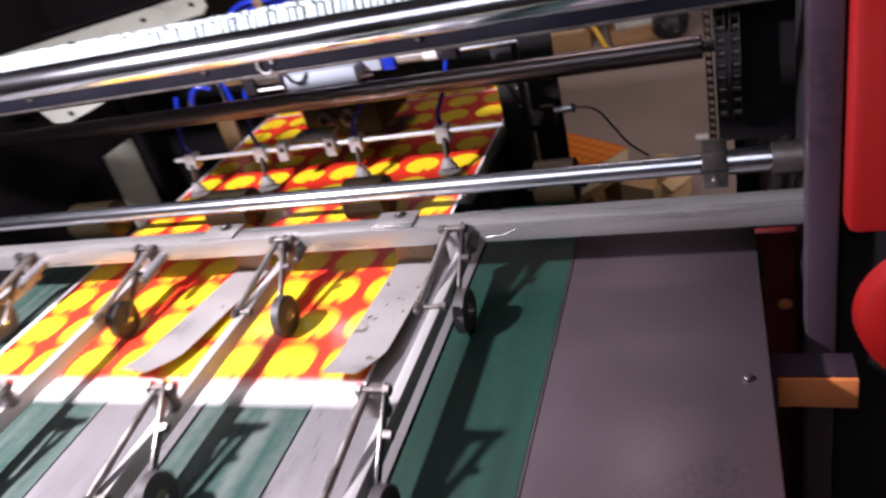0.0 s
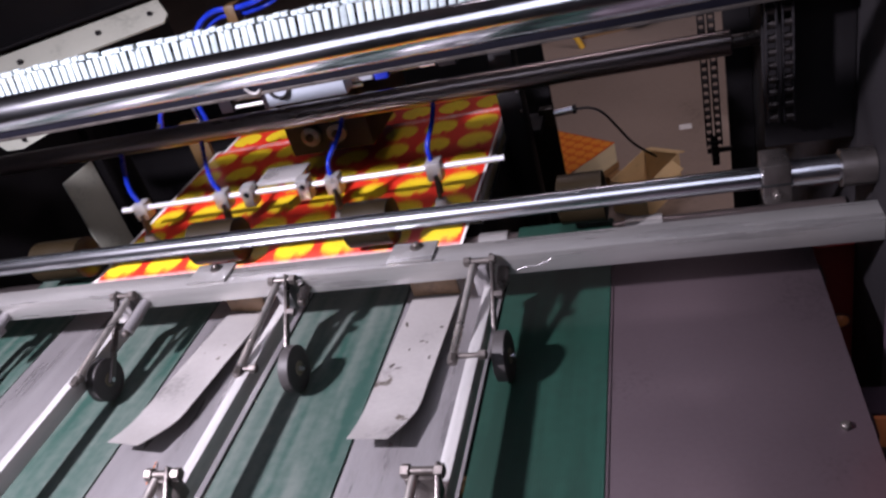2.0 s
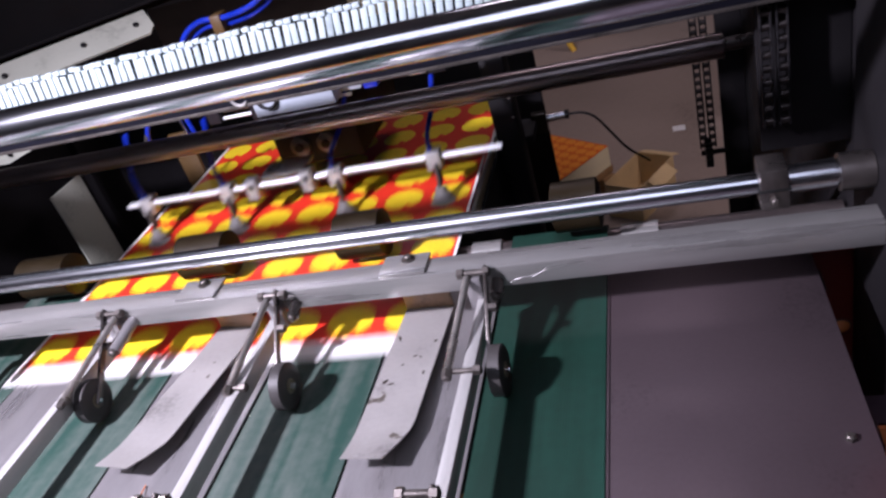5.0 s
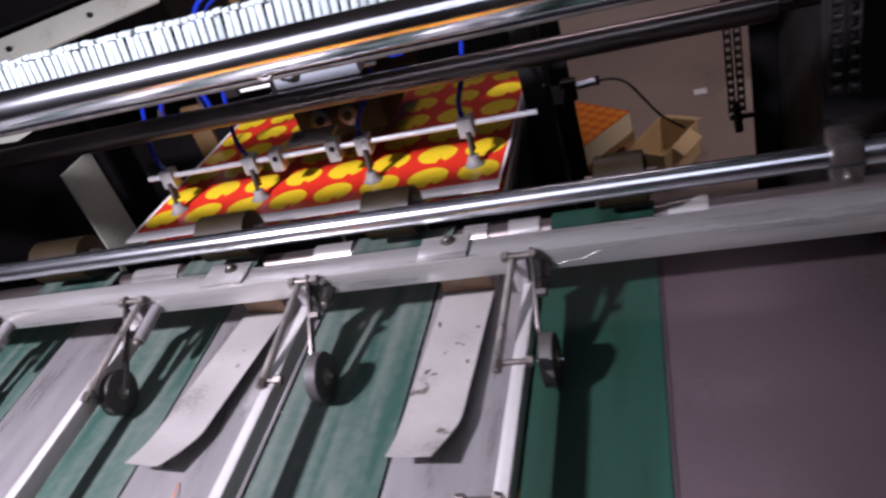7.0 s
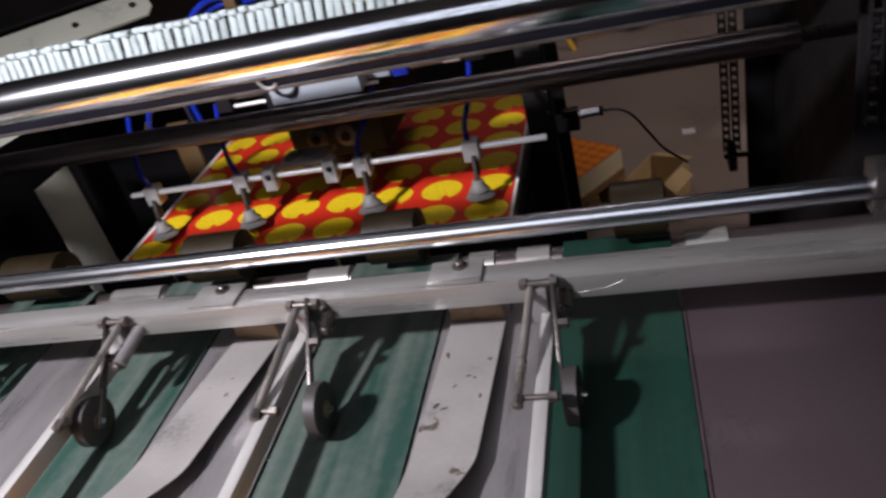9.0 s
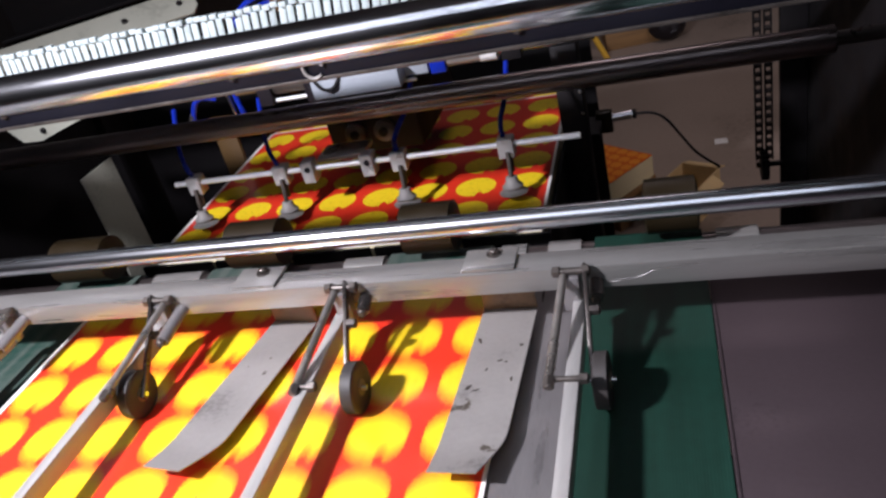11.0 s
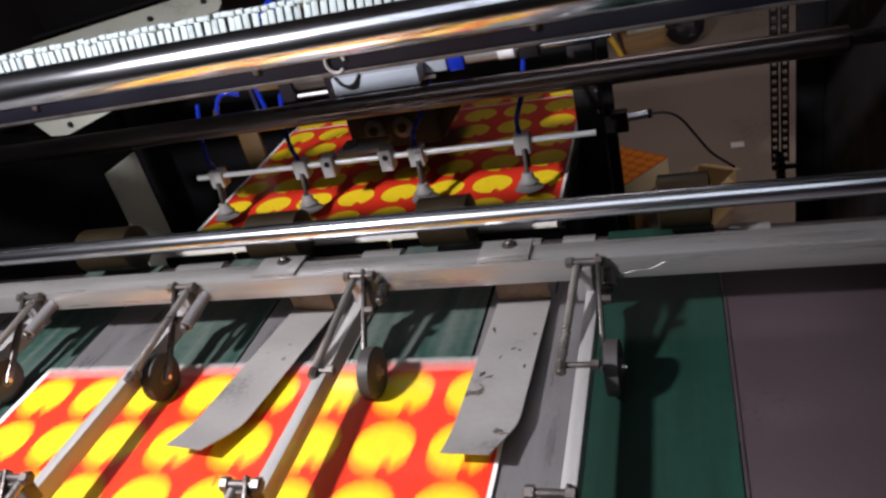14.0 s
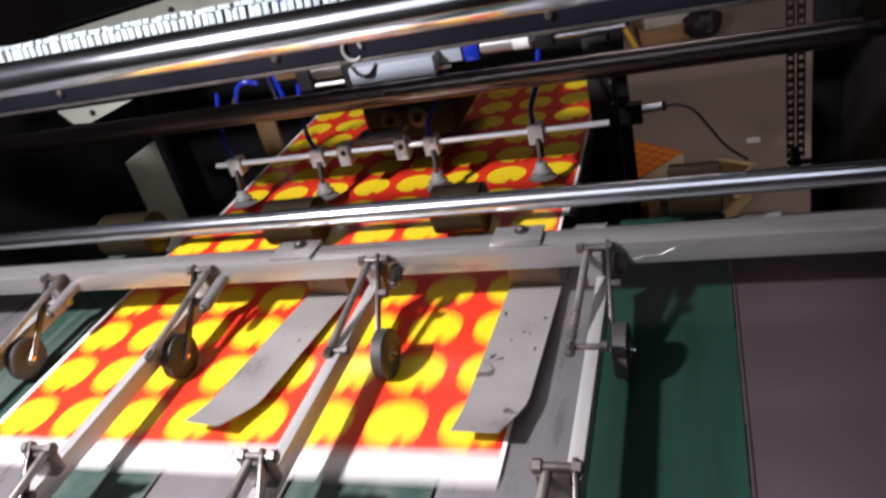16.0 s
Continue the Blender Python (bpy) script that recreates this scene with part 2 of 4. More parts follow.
# ---------------------------------------------------------------- mesh tools
def box(bm, x0, x1, y0, y1, z0, z1, bevel=0.0, m=None):
    made = bmesh.ops.create_cube(bm, size=1.0)["verts"]
    fit_box = Matrix.Translation(((x0 + x1) / 2, (y0 + y1) / 2, (z0 + z1) / 2)) @ Matrix.Diagonal((x1 - x0, y1 - y0, z1 - z0, 1))
    bmesh.ops.transform(bm, matrix=(m or Matrix()) @ fit_box, verts=made)
    if bevel:
        edges = list({e for v in made for e in v.link_edges})
        bmesh.ops.bevel(bm, geom=edges, offset=bevel, segments=2, affect="EDGES", profile=0.5)
    return bm


def rod_between(bm, a, b, r, seg=20, r2=None, ends=True):
    a, b = Vector(a), Vector(b)
    turn = (b - a).to_track_quat("Z", "Y").to_matrix().to_4x4()
    m = Matrix.Translation((a + b) / 2) @ turn
    bmesh.ops.create_cone(bm, cap_ends=ends, segments=seg, radius1=r, radius2=r if r2 is None else r2, depth=(b - a).length, matrix=m)
    return bm


def lathe(bm, profile, a, axis, seg=28):
    """Turn (distance along axis, radius) pairs about an axis through a."""
    a, axis = Vector(a), Vector(axis).normalized()
    turn = axis.to_track_quat("Z", "Y").to_matrix()
    rings = []
    for s, r in profile:
        ring = []
        for k in range(seg):
            ang = 2 * math.pi * k / seg
            ring.append(bm.verts.new(a + turn @ Vector((r * math.cos(ang), r * math.sin(ang), s))))
        rings.append(ring)
    for p, q in zip(rings, rings[1:]):
        for k in range(seg):
            bm.faces.new((p[k], p[(k + 1) % seg], q[(k + 1) % seg], q[k]))
    for ring, back in ((rings[0], True), (rings[-1], False)):
        bm.faces.new(ring[::-1] if back else ring)
    return bm


def hose(bm, points, r, seg=8, steps=6):
    """A round hose through the points (Catmull-Rom)."""
    pts = [Vector(p) for p in points]
    full = [pts[0] * 2 - pts[1], *pts, pts[-1] * 2 - pts[-2]]
    line = []
    for i in range(1, len(full) - 2):
        p0, p1, p2, p3 = full[i - 1 : i + 3]
        for k in range(steps):
            t = k / steps
            line.append(0.5 * (2 * p1 + (p2 - p0) * t + (2 * p0 - 5 * p1 + 4 * p2 - p3) * t * t + (3 * p1 - p0 - 3 * p2 + p3) * t ** 3))
    line.append(pts[-1])
    rings = []
    for i, c in enumerate(line):
        way = (line[min(i + 1, len(line) - 1)] - line[max(i - 1, 0)]).normalized()
        side = way.cross(Vector((0.3, 0.2, 1))).normalized()
        up = side.cross(way)
        rings.append([bm.verts.new(c + r * (math.cos(a) * side + math.sin(a) * up)) for a in [2 * math.pi * k / seg for k in range(seg)]])
    for p, q in zip(rings, rings[1:]):
        for k in range(seg):
            bm.faces.new((p[k], p[(k + 1) % seg], q[(k + 1) % seg], q[k]))
    bm.faces.new(rings[0][::-1])
    bm.faces.new(rings[-1])
    return bm


def slab(bm, outline, thick, m=None):
    """A flat plate from an outline in x, y (z 0 to thick)."""
    low = [bm.verts.new((x, y, 0)) for x, y in outline]
    high = [bm.verts.new((x, y, thick)) for x, y in outline]
    bm.faces.new(low[::-1])
    bm.faces.new(high)
    for k in range(len(outline)):
        j = (k + 1) % len(outline)
        bm.faces.new((low[k], low[j], high[j], high[k]))
    if m is not None:
        bmesh.ops.transform(bm, matrix=m, verts=low + high)
    return bm


def mesh_of(name, bm, material, smooth=True):
    bmesh.ops.recalc_face_normals(bm, faces=bm.faces)
    me = bpy.data.meshes.new(name)
    bm.to_mesh(me)
    bm.free()
    me.materials.append(material)
    if smooth:
        for f in me.polygons:
            f.use_smooth = True
        me.set_sharp_from_angle(angle=radians(35))
    return me


def part(name, bm, material, parent, label=""):
    ob = new(name, mesh_of(name, bm, material))
    ob.parent = parent
    if label:
        tagged(ob, label=label)
    return ob


def single(name, bm, material, label, category, kind="", group=""):
    return tagged(new(name, mesh_of(name, bm, material)), label, category, group, kind)


def thing(name, place, label, category, group="", kind=""):
    ob = new(name)
    ob.empty_display_size = 0.05
    ob.matrix_world = pose(*place)
    return tagged(ob, label, category, group, kind)


def B():
    return bmesh.new()


def hexbolt(bm, a, axis, r=0.007, h=0.006):
    a, axis = Vector(a), Vector(axis).normalized()
    rod_between(bm, a, a + axis * h, r, 6)
    rod_between(bm, a + axis * h, a + axis * (h + 0.0015), r * 0.82, 12, r * 0.6)
    return bm


# ---------------------------------------------------------------- setting
single("floor", box(B(), -6, 6, -4, 9, -0.1, 0), FLOOR, "worn brown-grey concrete workshop floor", "floor", "structure")
single("wall_north", box(B(), -6, 6, 9, 9.2, 0, 4.6), WALL, "dim grey workshop wall", "wall", "structure")
single("wall_south", box(B(), -6, 6, -4.2, -4, 0, 4.6), WALL, "dim grey workshop wall", "wall", "structure")
single("wall_east", box(B(), 6, 6.2, -4.2, 9.2, 0, 4.6), WALL, "dim grey workshop wall", "wall", "structure")
single("wall_west", box(B(), -6.2, -6, -4.2, 9.2, 0, 4.6), WALL, "dim grey workshop wall", "wall", "structure")
single("ceiling", box(B(), -6.2, 6.2, -4.2, 9.2, 4.6, 4.8), WALL, "dark workshop ceiling", "ceiling", "structure")

TOP = 0.80
PULLEY_Y = 1.385

# ---------------------------------------------------------------- delivery table: strips, belts, plate
table = thing("delivery_table", (0, 0, 0), "steel delivery table with slide strips between the belts", "machine table")
for x0, x1 in ((-0.311, -0.158), (-0.668, -0.492), (-0.978, -0.832), (-1.46, -1.162)):
    part("slide_strip", box(B(), x0, x1, 0.30, 1.285, TOP - 0.004, TOP, 0.001), STEEL, table)
side_plate = part("side_plate", box(B(), 0.0015, 0.272, 0.30, 1.27, TOP - 0.004, TOP, 0.001), PLATE, table, "dull purplish-grey steel side plate")
part("plate_bolt", hexbolt(B(), (0.246, 0.925, TOP), (0, 0, 1), 0.006, 0.004), BOLT, side_plate)
part("plate_rim", box(B(), 0.002, 0.005, 0.3, 1.268, TOP, TOP + 0.0015, 0.0005), PLATE, side_plate)
for y in (0.5, 0.95, 1.22):
    part("cross_member", box(B(), -1.5, 0.28, y - 0.02, y + 0.02, TOP - 0.075, TOP - 0.02, 0.002), DARK, table)
for x in (-1.44, 0.24):
    for y in (0.36, 1.2):
        part("leg", box(B(), x - 0.025, x + 0.025, y - 0.025, y + 0.025, 0, TOP - 0.075, 0.002), DARK, table)


def belt(x0, x1, cloth, label):
    t = thing("conveyor_belt", (0, 0, 0), label, "conveyor belt", "belts of the table")
    bm, r, zc, th = B(), 0.0255, TOP - 0.0275, 0.0025
    loop = [(0.30, zc + r), (PULLEY_Y, zc + r)]
    loop += [(PULLEY_Y + r * math.sin(a), zc + r * math.cos(a)) for a in [math.pi * k / 14 for k in range(1, 15)]]
    loop += [(0.30, zc - r)]
    loop += [(0.30 - r * math.sin(a), zc - r * math.cos(a)) for a in [math.pi * k / 14 for k in range(1, 14)]]
    n = len(loop)
    ins, outs = [], []
    for i, (y, z) in enumerate(loop):
        d = Vector((loop[(i + 1) % n][0] - loop[i - 1][0], loop[(i + 1) % n][1] - loop[i - 1][1])).normalized()
        ny, nz = -d.y, d.x
        for store, off in ((ins, -th), (outs, 0)):
            store.append([bm.verts.new((x, y + ny * off, z + nz * off)) for x in (x0, x1)])
    for k in range(n):
        j = (k + 1) % n
        bm.faces.new((outs[k][0], outs[j][0], outs[j][1], outs[k][1]))
        bm.faces.new((ins[k][1], ins[j][1], ins[j][0], ins[k][0]))
        for s in (0, 1):
            bm.faces.new((outs[k][s], ins[k][s], ins[j][s], outs[j][s]))
    part("belt", bm, cloth, t)
    part("splice", box(B(), x0 + 0.002, x1 - 0.002, 0.415, 0.421, zc + r, zc + r + 0.0006), RUBBER, t, "dark glued belt splice")
    return t


for x0, x1 in ((-0.155, 0.0), (-0.489, -0.315), (-0.829, -0.673), (-1.159, -0.982)):
    if x1 == 0.0:
        belt(x0 + 0.001, x1, BELT_CLEAN, "deep green ribbed conveyor belt beside the side plate")
    else:
        belt(x0 + 0.001, x1 - 0.001, BELT, "worn greyish green ribbed conveyor belt over steel rollers")

shaft = thing("head_shaft", (0, PULLEY_Y, 0.772), "bright steel head shaft with belt pulleys", "roller")
bm = B()
rod_between(bm, (-1.5, 0, 0), (0.34, 0, 0), 0.0195, 24)
part("shaft", bm, DARK_ROLL, shaft)
for x0, x1 in ((-0.155, 0.0), (-0.489, -0.315), (-0.829, -0.673), (-1.159, -0.982)):
    part("pulley", rod_between(B(), (x0 + 0.004, 0, 0), (x1 - 0.004, 0, 0), 0.0225, 24), DARK_ROLL, shaft)
for x0, x1 in ((0.02, 0.077), (-0.225, -0.175), (-0.30, -0.26), (-0.57, -0.50), (-0.95, -0.85)):
    part("spacer_sleeve", rod_between(B(), (x0, 0, 0), (x1, 0, 0), 0.024, 24), ALU, shaft, "bright turned spacer sleeve")

# ---------------------------------------------------------------- press rollers above the head shaft
press = thing("press_roller_shaft", (0, 1.372, 0.853), "thin dark shaft carrying brown press rollers", "roller")
part("shaft", rod_between(B(), (-1.5, 0, 0), (0.34, 0, 0), 0.008, 16), BOLT, press)
for x0, x1 in ((-0.445, -0.358), (-0.077, -0.002), (-0.755, -0.655), (-1.115, -1.0)):
    lo = part("press_roller", lathe(B(), [(0, 0.03), (0.003, 0.04), (x1 - x0 - 0.003, 0.04), (x1 - x0, 0.03)], (x0, 0, 0), (1, 0, 0), 32), BROWN, press, "brown polyurethane press roller")
    part("hub", rod_between(B(), (x0 - 0.014, 0, 0), (x1 + 0.014, 0, 0), 0.013, 16), LEVER, lo)

# ---------------------------------------------------------------- chrome rod above the rollers
rod = thing("chrome_rod", (0, 1.208, 0.945), "polished chrome cross rod with clamp collar", "rod")
part("rod", rod_between(B(), (-1.6, 0, 0), (0.345, 0, 0), 0.0143, 32), CHROME, rod)
part("sleeve", rod_between(B(), (0.2385, 0, 0), (0.292, 0, 0), 0.0175, 24), CHROME_WORN, rod, "dull end sleeve")
collar = part("clamp_collar", box(B(), 0.205, 0.238, -0.023, 0.023, -0.028, 0.027, 0.003), LEVER, rod, "dark clamp collar")
# clamp slit as a near-black strip, its shade put into the colour
part("collar_gap", box(B(), 0.203, 0.24, -0.024, -0.016, -0.002, 0.001), SLOT_SHADE, collar)
part("collar_bolt", hexbolt(B(), (0.221, -0.023, -0.014), (0, -1, 0), 0.006), BOLT, collar)

# ---------------------------------------------------------------- aluminium cross bar
bar = thing("cross_bar", (0, 1.15, 0.873), "brushed aluminium cross bar holding the wheel arms", "bar")
bm = box(B(), -1.6, 0.335, 0, 0.042, 0, 0.032, 0.0016)
part("profile", bm, ALU, bar)
# hidden flange, added to deepen the bar's shadow on the belts
part("rear_flange", box(B(), -1.6, 0.335, 0.0425, 0.052, 0.001, 0.006, 0.001), BOLT, bar)
for x in (-0.597, -0.263):
    pl = part("joint_plate", box(B(), x - 0.034, x + 0.034, 0.004, 0.052, 0.0325, 0.0365, 0.001), ALU, bar)
    b2 = hexbolt(B(), (x + 0.004, 0.038, 0.0365), (0, 0, 1), 0.0065, 0.006)
    rod_between(b2, (x + 0.004, 0.038, 0.0365), (x + 0.004, 0.038, 0.038), 0.01, 16)
    part("bolt", b2, BOLT, pl)
part("scratch", hose(B(), [(-0.114, 0.0002, 0.007), (-0.098, 0.0002, 0.011), (-0.082, 0.0002, 0.012), (-0.064, 0.0002, 0.020)], 0.0005, 6), STEEL, bar, "pale scratch")

# ---------------------------------------------------------------- wheel arms
def wheel_set(parent, x, y, z, dx, top, over, mirrored):
    """Pin, lever, press wheel and stay rod; a mirrored set has its stay rod on the other end of the pin. Returns the wheel."""
    bm = rod_between(B(), (x - 0.031, y, z), (x - 0.002, y, z), 0.0045, 14)
    hexbolt(bm, (x - 0.003, y, z), (1, 0, 0), 0.0075, 0.008)
    hexbolt(bm, (x - 0.030, y, z), (-1, 0, 0), 0.0075, 0.008)
    part("pin", bm, BOLT, parent)
    ya, za = y - 0.115, z - 0.0705
    foot = dx + 0.0115 if mirrored else dx - 0.0105
    bm = B()
    a, b = Vector((x + top, y, z)), Vector((x + foot, ya, za))
    run = a - b
    m = Matrix.Translation(b) @ run.to_track_quat("Y", "Z").to_matrix().to_4x4()
    box(bm, -0.0025, 0.0025, -0.007, run.length + 0.008, -0.006, 0.006, 0.0012, m)
    hexbolt(bm, tuple(b + run * 0.62 + Vector((0.002, 0, 0))), (1, 0, 0), 0.0065, 0.011)
    part("lever", bm, LEVER, parent)
    sx, ex = (-0.007, -0.020) if mirrored else (-0.026, -0.034)
    bm = rod_between(B(), (x + sx, y - 0.004, z - 0.004), (x + ex, y - 0.150, z - 0.034), 0.0050, 14)
    for k in range(7):
        q = 0.70 + 0.04 * k
        c = Vector((x + sx + (ex - sx) * q, y - 0.004 - 0.146 * q, z - 0.004 - 0.030 * q))
        d = Vector((ex - sx, -0.146, -0.030)).normalized() * 0.0012
        rod_between(bm, tuple(c - d), tuple(c + d), 0.0057, 12)
    part("stay_rod", bm, STAY, parent)
    bm = rod_between(B(), (x + ex - 0.005, y - 0.150, z - 0.036), (x + over - 0.018, y - 0.150, z - 0.036), 0.0035, 12)
    hexbolt(bm, (x + over - 0.023, y - 0.150, z - 0.036), (1, 0, 0), 0.0065, 0.009)
    hexbolt(bm, (x + ex, y - 0.150, z - 0.034), (0, -1, -0.2), 0.0065, 0.012)
    part("stay_bolt", bm, BOLT, parent)
    wheel = thing("press_wheel", (x + dx, ya, za), "", "")
    wheel.parent = parent
    bm = lathe(B(), [(-0.0085, 0.021), (-0.0085, 0.030), (-0.007, 0.0325), (0.007, 0.0325), (0.0085, 0.030), (0.0085, 0.021)], (0, 0, 0), (1, 0, 0), 36)
    part("tyre", bm, RUBBER, wheel, "worn grey-black rubber tyre")
    bm = lathe(B(), [(-0.0095, 0.007), (-0.0095, 0.010), (-0.004, 0.012), (-0.004, 0.0212), (0.004, 0.0212), (0.004, 0.012), (0.0095, 0.010), (0.0095, 0.007)], (0, 0, 0), (1, 0, 0), 30)
    for k in range(5):
        a = 2 * math.pi * k / 5
        box(bm, -0.0065, 0.0065, 0.009, 0.0213, -0.002, 0.002, 0, pose(0, 0, 0, math.degrees(a), 0, 0))
    part("hub", bm, HUB, wheel)
    bm = rod_between(B(), (-0.016, 0, 0), (0.015, 0, 0), 0.0035, 12)
    part("axle", bm, CHROME_WORN, wheel)
    return wheel


WHEELS = []


def wheel_arm(x, dx, shift, top, mirrored):
    arm = thing("wheel_arm", (x, 0, 0), "square aluminium arm carrying sprung press wheels", "wheel arm", "wheel arms of the table")
    part("tube", box(B(), shift - 0.039, shift - 0.024, 0.36, 1.142, 0.842, 0.867, 0.0008), ALU_Y, arm)
    part("bracket", box(B(), -0.030, -0.008, 1.134, 1.1495, 0.852, 0.900, 0.002), STEEL, arm)
    front = 1.086 if mirrored else 1.128
    bm = rod_between(B(), (0.011, 1.1495, 0.884), (0.011, front, 0.876), 0.0088, 18)
    block = part("guide_block", bm, STEEL if mirrored else LEVER, arm)
    part("block_bolt", hexbolt(B(), (0.011, front, 0.876), (0, -1, 0.1), 0.0062, 0.007), BOLT, block)
    part("foot", box(B(), shift - 0.041, shift - 0.021, 0.36, 0.39, TOP, 0.842, 0.001), LEVER, arm)
    for y in (1.143, 0.785):
        WHEELS.append(wheel_set(arm, 0.0, y, 0.905, dx, top, shift, mirrored))
        if y < 1:
            part("clamp", box(B(), -0.036, -0.004, y - 0.008, y + 0.008, 0.8675, 0.902, 0.002), BOLT, arm)
    return arm


for x, dx, shift, top, mirrored in ((-0.142, 0.017, 0.021, 0.0, False), (-0.443, 0.020, 0.005, -0.010, False), (-0.727, -0.014, 0.0, -0.027, True), (-1.012, -0.014, 0.0, -0.027, True)):
    wheel_arm(x, dx, shift, top, mirrored)


# ---------------------------------------------------------------- guide flaps
def guide_flap(x, turn, label):
    bm = B()
    w, n = 0.074, 22
    prof = []
    for k in range(n + 1):
        s = k / n
        y = 1.205 - 0.307 * s
        z = 0.8125 + 0.010 * max(0, (s - 0.82) / 0.18) ** 1.5 + 0.009 * s
        left, right = -w / 2, w / 2
        if s > 0.80:
            right -= 0.020 * (s - 0.80) / 0.20
        prof.append((y, z, left, right))
    rows = [[bm.verts.new((l, y - 1.205, z)) for l in (a, b)] + [bm.verts.new((l, y - 1.205, z - 0.0014)) for l in (b, a)] for y, z, a, b in prof]
    for p, q in zip(rows, rows[1:]):
        for k in range(4):
            bm.faces.new((p[k], p[(k + 1) % 4], q[(k + 1) % 4], q[k]))
    bm.faces.new(rows[0])
    bm.faces.new(rows[-1][::-1])
    f = thing("guide_flap", (x, 1.205, 0, 0, 0, turn), label, "guide flap", "guide flaps over the strips")
    part("flap", bm, FLAP, f)
    bm = box(B(), -w / 2, w / 2, -0.004, 0.0, 0.8125, 0.872, 0.0006)
    part("upstand", bm, RUST, f, "rust-stained upstand")
    return f


FLAP_MARKS = ((-0.028, -0.075, 0.004, 0.012, 20), (0.006, -0.115, 0.007, 0.003, 30), (0.014, -0.118, 0.004, 0.003, 0), (-0.024, -0.165, 0.005, 0.010, -35),
              (-0.014, -0.170, 0.011, 0.002, 25), (0.028, -0.085, 0.005, 0.005, 10), (0.026, -0.150, 0.003, 0.008, 0), (-0.008, -0.132, 0.006, 0.002, 60))


def flap_marks(f, lift):
    """Small dark grease marks, lying just proud of the flap."""
    for x, y, w, d, turn in FLAP_MARKS:
        w, d = w * 0.5, d * 0.5
        bm = B()
        ring = [(w * math.cos(a) * (1 + 0.3 * math.sin(3 * a + x * 900)), d * math.sin(a)) for a in [2 * math.pi * k / 10 for k in range(10)]]
        slab(bm, ring, 0.0003, pose(x, y, 0.8129 + lift - 0.009 * y / 0.307, 1.7, 0, turn))
        part("grease_mark", bm, GREASE, f, "dark grease mark")


flap_marks(guide_flap(-0.257, -1.6, "thin stained steel guide flap with curled tip"), 0.0)
guide_flap(-0.581, -7.5, "thin stained steel guide flap turned slightly aside")


# ---------------------------------------------------------------- big chrome roller, lower dark roller
big = thing("chrome_roller", (0, 1.09, 1.2385), "large polished chrome roller across the machine", "roller")
part("drum", lathe(B(), [(0, 0.020), (0.002, 0.0222), (1.938, 0.0222), (1.94, 0.020)], (-1.62, 0, 0), (1, 0, 0), 64), ROLL, big)
part("journal", rod_between(B(), (0.315, 0, 0), (0.35, 0, 0), 0.012, 20), BOLT, big)
part("journal", rod_between(B(), (-1.66, 0, 0), (-1.615, 0, 0), 0.012, 20), BOLT, big)
low = thing("dark_roller", (0, 1.58, 0.988), "dark steel roller with a worn bright band", "roller")
part("drum", lathe(B(), [(0, 0.018), (0.002, 0.0208), (1.828, 0.0208), (1.83, 0.018)], (-1.62, 0, 0), (1, 0, 0), 48), DARK_ROLL, low)
part("journal", rod_between(B(), (0.205, 0, 0), (0.35, 0, 0), 0.011, 20), LEVER, low)
part("journal", rod_between(B(), (-1.66, 0, 0), (-1.615, 0, 0), 0.012, 20), BOLT, low)
tie = thing("duct_beam", (0, 1.32, 1.132), "blue-black steel beam under the wiring duct", "beam")
# the unseen rear depth is added to cast a shadow band on the pile
part("beam", box(B(), -1.63, 0.344, -0.012, 0.080, 0, 0.048, 0.003), BLUEBLACK, tie)
part("edge_strip", box(B(), -1.63, 0.344, -0.016, -0.0125, 0.0, 0.005, 0.001), BOLT, tie)
for x in (-0.60, -0.2, -1.0):
    part("bolt", hexbolt(B(), (x, -0.012, 0.024), (0, -1, 0), 0.006, 0.005), BOLT, tie)

# ---------------------------------------------------------------- slotted wiring duct
duct = thing("wiring_duct", (0, 1.29, 1.185), "white slotted plastic wiring duct behind the roller", "wiring duct")
# back and floor coloured near-black so the slots between fingers look shaded
part("back", box(B(), -1.45, 0.2, 0.035, 0.038, 0, 0.030), SLOT_SHADE, duct, "duct back coloured near-black as slot shade")
part("floor", box(B(), -1.45, 0.2, 0, 0.038, -0.003, 0.0), SLOT_SHADE, duct)
finger = mesh_of("finger", box(B(), 0, 0.0093, -0.0014, 0.0014, 0, 0.0545, 0.0005, pose(0, 0, 0, 0, 9, 0)), DUCT)
cap = mesh_of("finger_cap", box(B(), 0, 0.0108, -0.002, 0.006, 0.0535, 0.060, 0.001), DUCT)
random.seed(4)
for k in range(128):
    for name, me in (("finger", finger), ("finger_cap", cap)):
        ob = new(name, me)
        ob.parent = duct
        ob.matrix_basis = pose(-1.44 + k * 0.0127, 0, random.uniform(-0.001, 0.001), random.uniform(-3, 3), random.uniform(-1.2, 1.2), 0)

# ---------------------------------------------------------------- feeder: pile of sheets
PILE_X, PILE_Y, PILE_Z = -1.005, 1.455, 0.781
def sheet_mesh():
    return mesh_of("printed_sheet", box(B(), 0, SHEET_W, 0, SHEET_L, 0, 0.001), PRINT, False)


# added black plate: keeps the pile's pale side as dark as shade
guide = thing("side_mask", (-0.241, 1.46, 0), "black plate added to darken the side of the sheet pile", "guide plate")
part("plate", box(B(), 0.0, 0.006, 0.0, 0.36, 0.0, 0.768, 0.001), BLACK, guide)
board = thing("side_board", (-1.03, 1.90, 0), "brown wooden board beside the sheet pile", "board")
part("board", box(B(), -0.035, 0.02, 0.0, 0.012, 0.0, 0.90, 0.002), OCHRE, board)
